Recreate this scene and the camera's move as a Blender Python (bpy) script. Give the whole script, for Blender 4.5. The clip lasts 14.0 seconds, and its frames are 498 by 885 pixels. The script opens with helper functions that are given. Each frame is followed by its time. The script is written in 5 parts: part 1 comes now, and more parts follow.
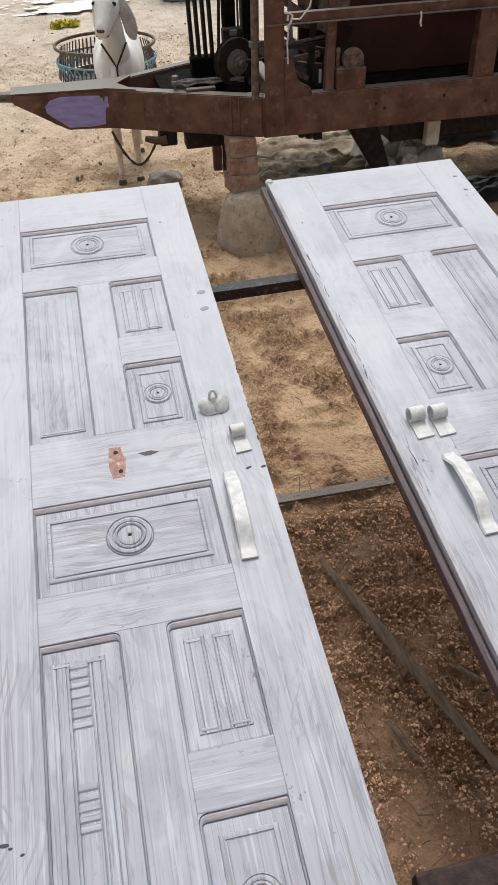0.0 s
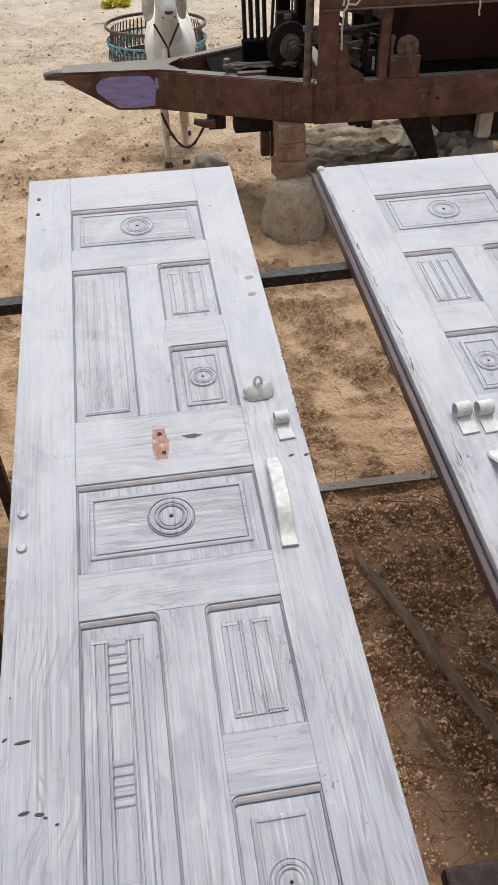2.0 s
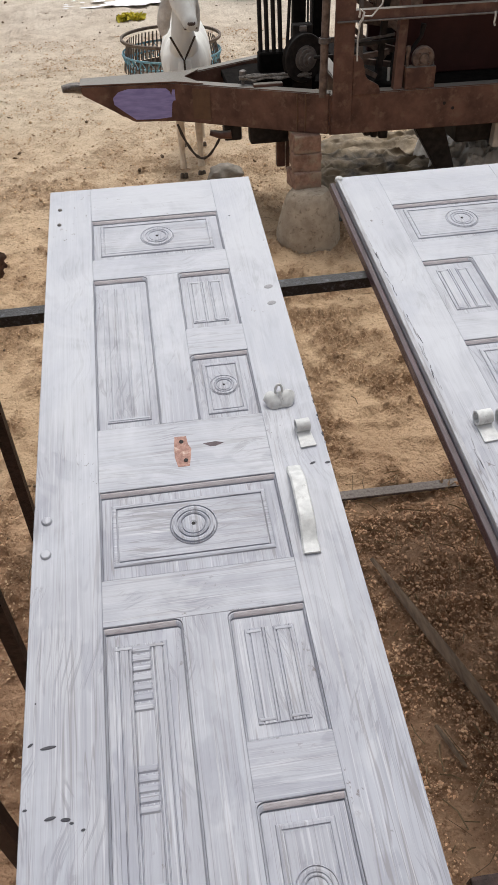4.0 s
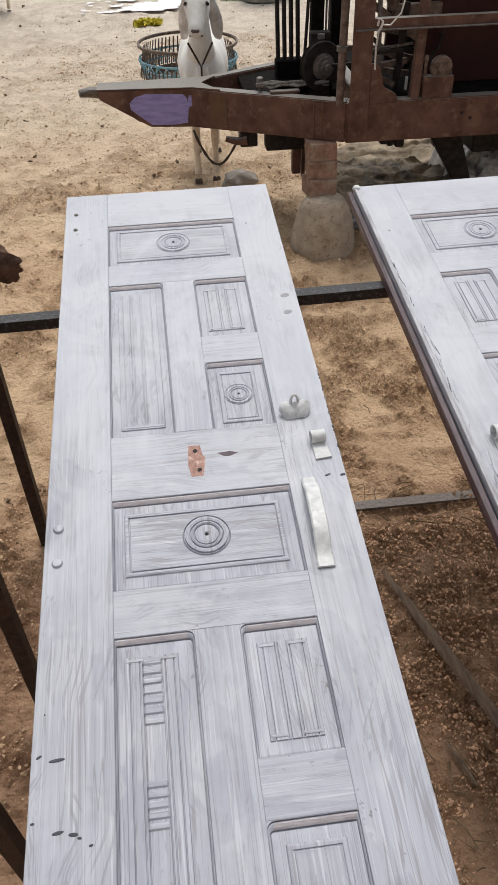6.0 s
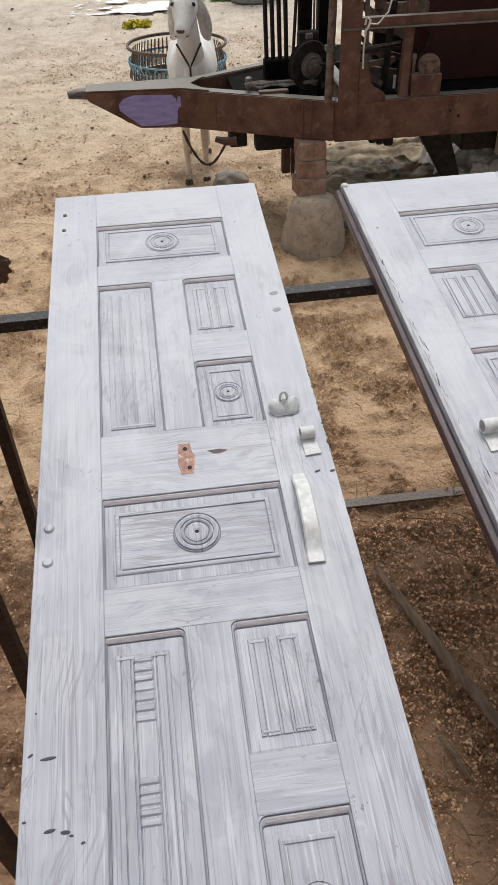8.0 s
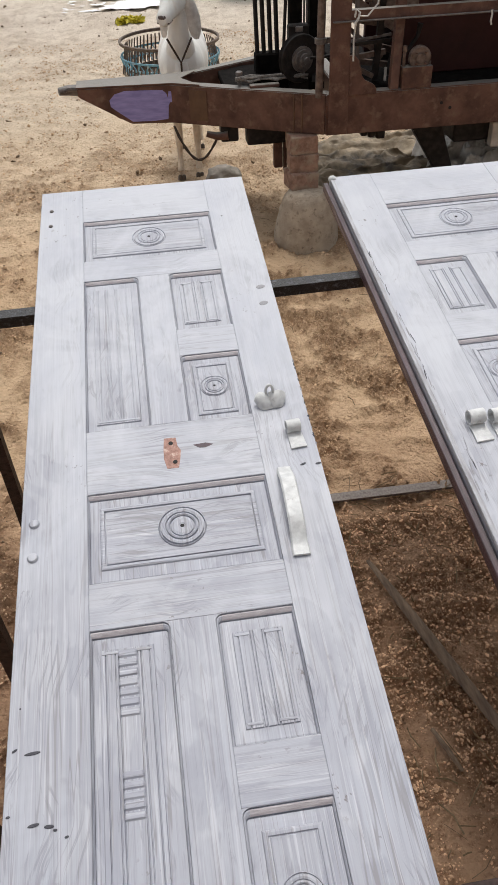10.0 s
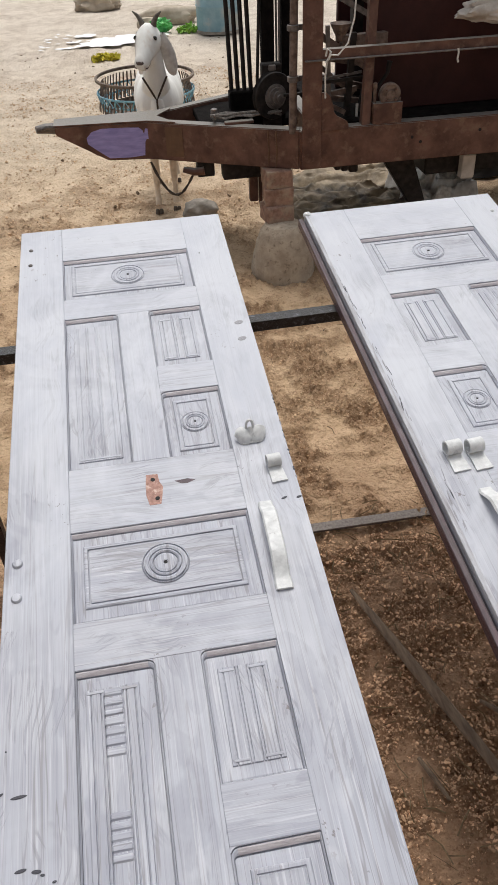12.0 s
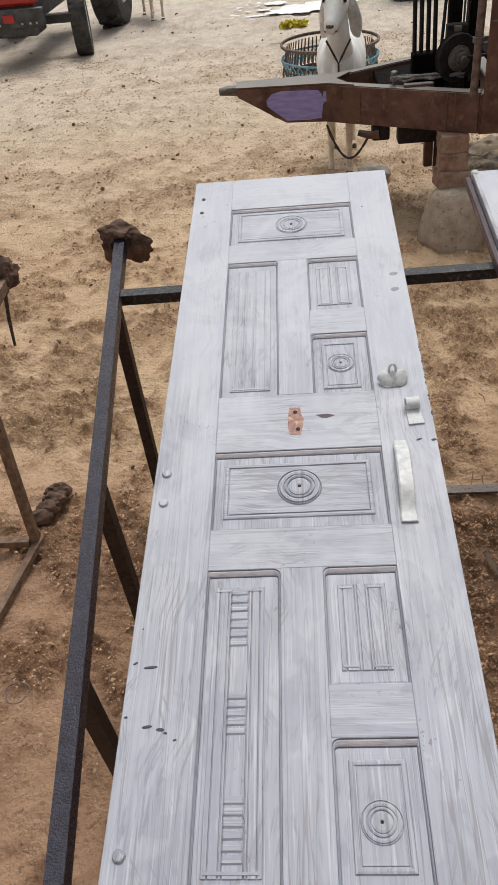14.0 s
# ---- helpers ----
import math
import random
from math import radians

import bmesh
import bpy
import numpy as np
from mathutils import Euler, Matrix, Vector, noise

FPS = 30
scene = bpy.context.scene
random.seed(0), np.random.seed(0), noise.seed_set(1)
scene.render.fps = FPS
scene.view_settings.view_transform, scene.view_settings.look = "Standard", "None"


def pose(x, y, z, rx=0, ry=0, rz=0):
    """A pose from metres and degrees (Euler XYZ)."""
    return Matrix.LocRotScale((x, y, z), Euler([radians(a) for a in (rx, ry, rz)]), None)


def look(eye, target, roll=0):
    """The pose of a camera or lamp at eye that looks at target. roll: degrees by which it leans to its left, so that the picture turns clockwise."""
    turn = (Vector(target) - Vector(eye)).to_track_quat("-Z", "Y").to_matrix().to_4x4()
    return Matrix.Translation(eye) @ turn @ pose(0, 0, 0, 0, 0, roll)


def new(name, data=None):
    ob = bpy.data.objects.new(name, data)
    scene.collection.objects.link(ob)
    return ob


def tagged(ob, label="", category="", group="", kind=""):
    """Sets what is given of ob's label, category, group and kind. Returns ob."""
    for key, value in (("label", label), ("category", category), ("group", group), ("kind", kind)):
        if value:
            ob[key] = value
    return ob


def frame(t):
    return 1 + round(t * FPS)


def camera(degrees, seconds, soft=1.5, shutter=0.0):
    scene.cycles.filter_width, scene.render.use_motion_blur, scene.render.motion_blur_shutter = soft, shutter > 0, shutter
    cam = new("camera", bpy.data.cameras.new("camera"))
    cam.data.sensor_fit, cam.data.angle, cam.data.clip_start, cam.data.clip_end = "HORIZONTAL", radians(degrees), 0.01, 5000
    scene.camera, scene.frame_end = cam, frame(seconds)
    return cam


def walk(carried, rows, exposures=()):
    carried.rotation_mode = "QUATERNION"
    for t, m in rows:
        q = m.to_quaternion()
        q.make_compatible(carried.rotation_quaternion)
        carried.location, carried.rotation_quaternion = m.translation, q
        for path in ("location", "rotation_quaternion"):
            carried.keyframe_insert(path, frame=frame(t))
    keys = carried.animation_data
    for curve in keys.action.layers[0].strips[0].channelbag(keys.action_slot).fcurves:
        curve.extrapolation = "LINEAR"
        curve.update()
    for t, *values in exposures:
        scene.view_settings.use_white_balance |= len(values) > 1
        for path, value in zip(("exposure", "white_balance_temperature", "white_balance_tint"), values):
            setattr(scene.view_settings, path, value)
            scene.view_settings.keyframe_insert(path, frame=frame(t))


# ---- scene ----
# The doors and their trestle lie in one plane whose far end is higher: BENCH is
# that plane's frame (x across, y away, z up from the doors' upper faces).
BENCH = pose(0, -1.25, 0.82, 9) @ pose(0, 1.25, 0)
cam = camera(35.41, 14.0, soft=1.15)
PATH = [
    (0.0, (0.0335, -2.1805, 1.2409), (0.3264, -0.8755, -0.2461), 0.18),
    (0.5, (0.0203, -2.1751, 1.2405), (0.3047, -0.8657, -0.2443), 0.64),
    (1.0, (0.0133, -2.1760, 1.2329), (0.2787, -0.8805, -0.2675), 0.92),
    (1.5, (0.0236, -2.1718, 1.2435), (0.2669, -0.8631, -0.2493), 0.20),
    (2.0, (0.0020, -2.1756, 1.2380), (0.2195, -0.8800, -0.2700), 0.54),
    (2.5, (-0.0009, -2.1781, 1.2546), (0.2217, -0.8395, -0.2146), 0.27),
    (3.0, (0.0011, -2.1788, 1.2550), (0.2153, -0.8375, -0.2130), 0.31),
    (3.5, (-0.0150, -2.1848, 1.2394), (0.1951, -0.8788, -0.2607), 0.17),
    (4.0, (-0.0187, -2.1803, 1.2414), (0.1712, -0.8620, -0.2506), -0.44),
    (4.2, (-0.0249, -2.1791, 1.2471), (0.1544, -0.8556, -0.2416), -0.57),
    (6.3, (-0.0308, -2.1591, 1.2331), (0.1442, -0.8288, -0.2499), 0.13),
    (6.5, (-0.0304, -2.1613, 1.2304), (0.1598, -0.8324, -0.2520), 0.55),
    (7.0, (-0.0309, -2.1662, 1.2393), (0.1431, -0.8325, -0.2409), -0.04),
    (7.5, (-0.0303, -2.1676, 1.2355), (0.1383, -0.8345, -0.2459), -0.25),
    (8.0, (-0.0203, -2.1689, 1.2335), (0.1642, -0.8379, -0.2479), -0.30),
    (10.5, (0.0122, -2.1768, 1.2274), (0.1974, -0.8541, -0.2612), -1.25),
    (11.0, (0.0115, -2.1711, 1.2303), (0.2371, -0.8488, -0.2532), -0.15),
    (11.5, (0.0085, -2.1741, 1.2417), (0.2317, -0.8274, -0.2200), -0.64),
    (12.0, (0.0130, -2.1777, 1.2545), (0.2488, -0.8117, -0.1872), -0.71),
    (12.5, (0.0116, -2.1891, 1.2470), (0.2207, -0.8291, -0.2044), -0.93),
    (13.0, (0.0245, -2.2280, 1.2470), (0.1124, -0.8801, -0.2280), -2.95),
    (13.5, (0.0179, -2.2731, 1.2591), (-0.0834, -0.9456, -0.2334), -6.12),
    (14.0, (0.0309, -2.3119, 1.2617), (-0.1294, -0.9590, -0.2025), -7.64),
]
walk(cam, [(t, BENCH @ look(eye, target, roll)) for t, eye, target, roll in PATH],
     exposures=((0.0, 0.15), (3.4, 0.13), (4.0, 0.08), (8.0, 0.07), (10.5, 0.10), (12.5, 0.12), (13.3, 0.03), (14.0, 0.01)))

# ---- light: a bright, thinly clouded sky ----
SUN_UP, SUN_TURN = 66.0, 10.0
world = bpy.data.worlds.new("sky")
scene.world = world
world.use_nodes = True
sky = world.node_tree.nodes.new("ShaderNodeTexSky")
sky.sky_type, sky.sun_disc = "NISHITA", False
sky.sun_elevation, sky.sun_rotation = radians(SUN_UP), radians(SUN_TURN)
sky.dust_density, sky.air_density, sky.ozone_density = 4.0, 1.0, 1.0
backdrop = world.node_tree.nodes["Background"]
backdrop.inputs["Strength"].default_value = 0.142
veil = world.node_tree.nodes.new("ShaderNodeHueSaturation")  # thin white cloud takes most of the blue
veil.inputs["Saturation"].default_value = 0.22
world.node_tree.links.new(sky.outputs["Color"], veil.inputs["Color"])
world.node_tree.links.new(veil.outputs["Color"], backdrop.inputs["Color"])
lamp = bpy.data.lights.new("sun", "SUN")
lamp.energy, lamp.angle, lamp.color = 1.5, radians(22), (1.0, 0.95, 0.88)
sun = new("sun", lamp)
sun.matrix_world = look((0, 0, 20), (-20 * math.sin(radians(SUN_TURN)) / math.tan(radians(SUN_UP)),
                                     -20 * math.cos(radians(SUN_TURN)) / math.tan(radians(SUN_UP)), 0))


# ---- materials ----
def surface(name, dark, light, scale=20.0, stretch=(1, 1, 1), rough=0.6, metal=0.0, bump=0.3, grain=120.0,
            blotch=None, blotch_scale=3.0, blotch_at=0.6, dust=None, per_thing=0.0, soft=0.15, dust_from=0.2, shine=0.5):
    """Two-scale noise between dark and light, blotches of a third colour, dust on faces that look up, fine relief."""
    m = bpy.data.materials.new(name)
    m.use_nodes = True
    n, l = m.node_tree.nodes, m.node_tree.links
    b = n["Principled BSDF"]
    b.inputs["Roughness"].default_value, b.inputs["Metallic"].default_value = rough, metal
    b.inputs["Specular IOR Level"].default_value = shine
    co = n.new("ShaderNodeTexCoord")
    mp = n.new("ShaderNodeMapping")
    mp.inputs["Scale"].default_value = stretch
    l.new(co.outputs["Object"], mp.inputs["Vector"])
    src = mp.outputs["Vector"]
    if per_thing:
        info, add = n.new("ShaderNodeObjectInfo"), n.new("ShaderNodeVectorMath")
        mul = n.new("ShaderNodeMath")
        mul.operation, mul.inputs[1].default_value = "MULTIPLY", per_thing
        l.new(info.outputs["Random"], mul.inputs[0])
        l.new(src, add.inputs[0])
        l.new(mul.outputs[0], add.inputs[1])
        src = add.outputs[0]

    def noise_of(s, detail=5.0):
        t = n.new("ShaderNodeTexNoise")
        t.inputs["Scale"].default_value, t.inputs["Detail"].default_value = s, detail
        t.inputs["Roughness"].default_value = 0.6
        l.new(src, t.inputs["Vector"])
        return t.outputs["Fac"]

    def ramp(fac, a, c):
        r = n.new("ShaderNodeMapRange")
        r.inputs["From Min"].default_value, r.inputs["From Max"].default_value = a, c
        l.new(fac, r.inputs["Value"])
        return r.outputs["Result"]

    def mix(fac, a, c):
        x = n.new("ShaderNodeMix")
        x.data_type = "RGBA"
        l.new(fac, x.inputs["Factor"])
        for socket, v in ((x.inputs["A"], a), (x.inputs["B"], c)):
            if isinstance(v, tuple):
                socket.default_value = (*v, 1)
            else:
                l.new(v, socket)
        return x.outputs["Result"]

    col = mix(ramp(noise_of(scale), 0.5 - soft, 0.5 + soft), dark, light)
    fine = noise_of(grain, 3.0)
    if blotch:
        col = mix(ramp(noise_of(blotch_scale), blotch_at - 0.06, blotch_at + 0.1), col, blotch)
    if dust:
        geo, sep = n.new("ShaderNodeNewGeometry"), n.new("ShaderNodeSeparateXYZ")
        l.new(geo.outputs["Normal"], sep.inputs[0])
        up = ramp(sep.outputs["Z"], 0.55, 0.95)
        times = n.new("ShaderNodeMath")
        times.operation = "MULTIPLY"
        l.new(up, times.inputs[0])
        l.new(ramp(fine, dust_from, max(0.6, dust_from + 0.12)), times.inputs[1])
        col = mix(times.outputs[0], col, dust)
    l.new(col, b.inputs["Base Color"])
    rr = n.new("ShaderNodeMapRange")
    rr.inputs["To Min"].default_value, rr.inputs["To Max"].default_value = max(rough - 0.12, 0.03), min(rough + 0.12, 1)
    l.new(fine, rr.inputs["Value"])
    l.new(rr.outputs["Result"], b.inputs["Roughness"])
    if bump:
        bp = n.new("ShaderNodeBump")
        bp.inputs["Strength"].default_value, bp.inputs["Distance"].default_value = bump, 0.004
        l.new(fine, bp.inputs["Height"])
        l.new(bp.outputs["Normal"], b.inputs["Normal"])
    return m


def primer_paint(name, along, sparse=0.0):
    """Thin white primer brushed over planed wood: streaks along the grain, bluish patches, worn spots."""
    m = bpy.data.materials.new(name)
    m.use_nodes = True
    n, l = m.node_tree.nodes, m.node_tree.links
    b = n["Principled BSDF"]
    co = n.new("ShaderNodeTexCoord")
    info, add, mul = n.new("ShaderNodeObjectInfo"), n.new("ShaderNodeVectorMath"), n.new("ShaderNodeMath")
    mul.operation, mul.inputs[1].default_value = "MULTIPLY", 7.0
    l.new(info.outputs["Random"], mul.inputs[0])
    l.new(co.outputs["Object"], add.inputs[0])
    l.new(mul.outputs[0], add.inputs[1])

    # brush sweeps bend, so one set of streaks runs through a bent space
    swirl, bend = n.new("ShaderNodeTexNoise"), n.new("ShaderNodeVectorMath")
    swirl.inputs["Scale"].default_value, swirl.inputs["Detail"].default_value = 4.0, 1.0
    l.new(add.outputs[0], swirl.inputs["Vector"])
    bend.operation, bend.inputs[1].default_value = "MULTIPLY_ADD", (0.17, 0.17, 0.0)
    l.new(swirl.outputs["Color"], bend.inputs[0])
    l.new(add.outputs[0], bend.inputs[2])

    def streak(across, length, detail, distort=0.0, bent=False, whole=False):
        mp, t = n.new("ShaderNodeMapping"), n.new("ShaderNodeTexNoise")
        mp.inputs["Scale"].default_value = (across, length, across) if along == "y" or whole else (length, across, across)
        t.inputs["Scale"].default_value, t.inputs["Detail"].default_value = 1.0, detail
        t.inputs["Roughness"].default_value, t.inputs["Distortion"].default_value = 0.65, distort
        l.new(co.outputs["Object"] if whole else bend.outputs[0] if bent else add.outputs[0], mp.inputs["Vector"])
        l.new(mp.outputs["Vector"], t.inputs["Vector"])
        return t.outputs["Fac"]

    def span(fac, a, c, lo=0.0, hi=1.0):
        r = n.new("ShaderNodeMapRange")
        for key, v in (("From Min", a), ("From Max", c), ("To Min", lo), ("To Max", hi)):
            r.inputs[key].default_value = v
        l.new(fac, r.inputs["Value"])
        return r.outputs["Result"]

    def mix(fac, a, c):
        x = n.new("ShaderNodeMix")
        x.data_type = "RGBA"
        l.new(fac, x.inputs["Factor"])
        for socket, v in ((x.inputs["A"], a), (x.inputs["B"], c)):
            if isinstance(v, tuple):
                socket.default_value = (*v, 1)
            else:
                l.new(v, socket)
        return x.outputs["Result"]

    def times(a, c):
        x = n.new("ShaderNodeMath")
        x.operation = "MULTIPLY"
        l.new(a, x.inputs[0])
        l.new(c, x.inputs[1])
        return x.outputs[0]

    # coat thinner over a leaf's near half; that end's shade is painted in
    sep, dry = n.new("ShaderNodeSeparateXYZ"), n.new("ShaderNodeMath")
    l.new(co.outputs["Object"], sep.inputs[0])
    dry.operation, dry.inputs[1].default_value = "MULTIPLY_ADD", -0.20
    l.new(sep.outputs["Y"], dry.inputs[0])
    l.new(streak(3.4, 2.4, 4.0, 0.8, whole=True), dry.inputs[2])
    bare = span(dry.outputs[0], 0.55 - sparse, 0.92 - sparse)
    some = span(bare, 0.0, 1.0, 0.16, 1.0)

    def line(fac, half):
        """Thin contour where a noise crosses its middle."""
        a, c = n.new("ShaderNodeMath"), n.new("ShaderNodeMath")
        a.operation, a.inputs[1].default_value = "SUBTRACT", 0.5
        c.operation = "ABSOLUTE"
        l.new(fac, a.inputs[0])
        l.new(a.outputs[0], c.inputs[0])
        return span(c.outputs[0], half * 0.4, half, 1.0, 0.0)

    # thick coat to thin; the second colour also carries the near end's shade
    col = mix(bare, (0.492, 0.510, 0.558), (0.350, 0.360, 0.410))
    col = mix(span(streak(6.0, 3.2, 5.0, 0.6), 0.44, 0.64, 0.0, 0.6), col, (0.395, 0.415, 0.48))
    # laps: the edge of one brushload over the last
    col = mix(times(span(streak(9.0, 3.0, 3.0, 0.4), 0.535, 0.555, 0.0, 0.5), some), col, (0.27, 0.28, 0.335))
    col = mix(times(span(streak(7.0, 4.5, 3.0, 0.5, bent=True), 0.55, 0.60, 0.0, 0.32), some), col, (0.52, 0.53, 0.565))
    # bristle streaks and grain along the wood
    col = mix(times(span(streak(150.0, 2.4, 4.0, 0.1), 0.46, 0.68, 0.0, 0.6), some), col, (0.265, 0.275, 0.32))
    col = mix(times(span(streak(300.0, 5.0, 3.0, 0.1), 0.56, 0.70, 0.0, 0.5), some), col, (0.22, 0.22, 0.25))
    col = mix(times(span(line(streak(34.0, 1.0, 2.0, 0.2), 0.013), 0.0, 1.0, 0.0, 0.55), bare), col, (0.19, 0.18, 0.185))
    col = mix(times(span(streak(190.0, 4.0, 3.0, 0.1), 0.57, 0.68, 0.0, 0.55), some), col, (0.57, 0.58, 0.62))
    # curling dry-brush sweeps in places
    patch_of = span(streak(5.5, 4.6, 3.0, 0.6, whole=True), 0.49, 0.56)
    brush = times(span(streak(130.0, 9.0, 5.0, 0.8, bent=True), 0.52, 0.60), patch_of)
    col = mix(span(times(brush, span(bare, 0.0, 0.6, 0.25, 1.0)), 0.0, 1.0, 0.0, 0.5), col, (0.19, 0.19, 0.215))
    # specks where the primer pulled off
    speck = times(span(streak(80.0, 55.0, 3.0), 0.635, 0.68), span(streak(5.0, 4.4, 3.0, 0.4), 0.57, 0.66))
    col = mix(span(speck, 0.0, 1.0, 0.0, 0.8), col, (0.16, 0.145, 0.145))
    l.new(col, b.inputs["Base Color"])
    l.new(span(streak(60.0, 4.0, 3.0), 0.3, 0.7, 0.46, 0.64), b.inputs["Roughness"])
    bp = n.new("ShaderNodeBump")
    bp.inputs["Strength"].default_value, bp.inputs["Distance"].default_value = 0.35, 0.0015
    l.new(streak(260.0, 6.0, 3.0), bp.inputs["Height"])
    l.new(bp.outputs["Normal"], b.inputs["Normal"])
    return m


def soil_paint():
    """Trodden yard soil: brown by the trestle, darkened there as painted shade, orange sand beyond it, pale dry dust
    far off, all in drifts.
    """
    m = bpy.data.materials.new("yard_soil")
    m.use_nodes = True
    n, l = m.node_tree.nodes, m.node_tree.links
    b = n["Principled BSDF"]
    b.inputs["Roughness"].default_value = 0.95
    co, sep = n.new("ShaderNodeTexCoord"), n.new("ShaderNodeSeparateXYZ")
    l.new(co.outputs["Object"], sep.inputs[0])

    def tex(s, detail=6.0, rough=0.6, distort=0.0):
        t = n.new("ShaderNodeTexNoise")
        t.inputs["Scale"].default_value, t.inputs["Detail"].default_value = s, detail
        t.inputs["Roughness"].default_value, t.inputs["Distortion"].default_value = rough, distort
        l.new(co.outputs["Object"], t.inputs["Vector"])
        return t.outputs["Fac"]

    def span(fac, a, c, lo=0.0, hi=1.0):
        r = n.new("ShaderNodeMapRange")
        for key, v in (("From Min", a), ("From Max", c), ("To Min", lo), ("To Max", hi)):
            r.inputs[key].default_value = v
        l.new(fac, r.inputs["Value"])
        return r.outputs["Result"]

    def mix(fac, a, c):
        x = n.new("ShaderNodeMix")
        x.data_type = "RGBA"
        l.new(fac, x.inputs["Factor"])
        for socket, v in ((x.inputs["A"], a), (x.inputs["B"], c)):
            if isinstance(v, tuple):
                socket.default_value = (*v, 1)
            else:
                l.new(v, socket)
        return x.outputs["Result"]

    def plus(a, c, k):
        x = n.new("ShaderNodeMath")
        x.operation = "MULTIPLY_ADD"
        l.new(a, x.inputs[0])
        x.inputs[1].default_value = k
        l.new(c, x.inputs[2])
        return x.outputs[0]

    loose = n.new("ShaderNodeAttribute")  # how crumbly the soil lies: 0 trodden sand, 1 loose drift; also weights the painted gap shade
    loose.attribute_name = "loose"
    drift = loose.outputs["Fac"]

    def both(a, c):
        x = n.new("ShaderNodeMath")
        x.operation = "MULTIPLY"
        l.new(a, x.inputs[0])
        l.new(c, x.inputs[1])
        return x.outputs[0]

    # first colour: brown soil with some of the near end's shade painted in
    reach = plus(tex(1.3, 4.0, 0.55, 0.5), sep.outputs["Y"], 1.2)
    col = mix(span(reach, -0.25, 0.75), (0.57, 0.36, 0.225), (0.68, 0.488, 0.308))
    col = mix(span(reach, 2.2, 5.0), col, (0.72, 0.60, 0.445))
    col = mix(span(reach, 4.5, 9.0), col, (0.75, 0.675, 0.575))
    def darken(fac, k):
        """The same soil, darker: mottling, and painted shade in hollows and gaps."""
        x = n.new("ShaderNodeMix")
        x.data_type, x.blend_type = "RGBA", "MULTIPLY"
        l.new(fac, x.inputs["Factor"])
        l.new(col, x.inputs["A"])
        x.inputs["B"].default_value = (*k, 1)
        return x.outputs["Result"]

    col = darken(span(tex(4.0, 5.0, 0.6, 0.8), 0.50, 0.66, 0.0, 0.6), (0.70, 0.66, 0.62))
    col = darken(both(span(tex(16.0, 8.0, 0.72, 0.6), 0.50, 0.60, 0.0, 0.6), drift), (0.62, 0.55, 0.50))
    col = darken(span(tex(55.0, 7.0, 0.75), 0.53, 0.64, 0.0, 0.8), (0.50, 0.43, 0.38))
    col = mix(span(tex(150.0, 4.0, 0.7), 0.55, 0.68, 0.0, 0.22), col, (0.78, 0.60, 0.40))
    # crumbs: pale tops with shade painted into the joints between them, in drifts
    warp, crumb = n.new("ShaderNodeVectorMath"), n.new("ShaderNodeTexVoronoi")
    wob = n.new("ShaderNodeTexNoise")
    wob.inputs["Scale"].default_value = 40.0
    l.new(co.outputs["Object"], wob.inputs["Vector"])
    warp.operation, warp.inputs[1].default_value = "MULTIPLY_ADD", (0.02, 0.02, 0.02)
    l.new(wob.outputs["Color"], warp.inputs[0])
    l.new(co.outputs["Object"], warp.inputs[2])
    crumb.inputs["Scale"].default_value, crumb.inputs["Detail"].default_value = 70.0, 1.5
    l.new(warp.outputs[0], crumb.inputs["Vector"])
    gap = n.new("ShaderNodeMath")
    gap.operation = "MULTIPLY"
    l.new(span(crumb.outputs["Distance"], 0.34, 0.60), gap.inputs[0])
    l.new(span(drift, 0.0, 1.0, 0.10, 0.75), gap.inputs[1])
    col = darken(gap.outputs[0], (0.50, 0.42, 0.36))
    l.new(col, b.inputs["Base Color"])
    bp = n.new("ShaderNodeBump")
    bp.inputs["Strength"].default_value, bp.inputs["Distance"].default_value = 1.0, 0.022
    rise = n.new("ShaderNodeMath")
    rise.operation, rise.inputs[1].default_value = "MULTIPLY_ADD", -0.35
    l.new(crumb.outputs["Distance"], rise.inputs[0])
    l.new(tex(30.0, 9.0, 0.75), rise.inputs[2])
    l.new(rise.outputs[0], bp.inputs["Height"])
    l.new(bp.outputs["Normal"], b.inputs["Normal"])
    return m


def plain(name, colour, rough=0.6, metal=0.0):
    m = bpy.data.materials.new(name)
    m.use_nodes = True
    b = m.node_tree.nodes["Principled BSDF"]
    b.inputs["Base Color"].default_value = (*colour, 1)
    b.inputs["Roughness"].default_value, b.inputs["Metallic"].default_value = rough, metal
    return m


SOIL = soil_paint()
PRIMER_Y, PRIMER_X = primer_paint("white_primer_lengthwise", "y"), primer_paint("white_primer_crosswise", "x")
THIN_Y, THIN_X = primer_paint("thin_primer_lengthwise", "y", 0.14), primer_paint("thin_primer_crosswise", "x", 0.14)
PRIMED_IRON = surface("primed_iron", (0.50, 0.51, 0.515), (0.66, 0.67, 0.67), 60, rough=0.55, bump=0.15,
                      blotch=(0.30, 0.30, 0.30), blotch_scale=70, blotch_at=0.67, per_thing=5)
BARE_PLATE = surface("worn_pink_primer", (0.22, 0.105, 0.08), (0.40, 0.22, 0.17), 90, rough=0.6, blotch=(0.62, 0.5, 0.42), blotch_scale=70)
PLUM = surface("old_plum_paint", (0.028, 0.014, 0.019), (0.085, 0.048, 0.062), 9, (14, 1, 14), rough=0.4, blotch=(0.22, 0.19, 0.21), blotch_scale=4, blotch_at=0.64)
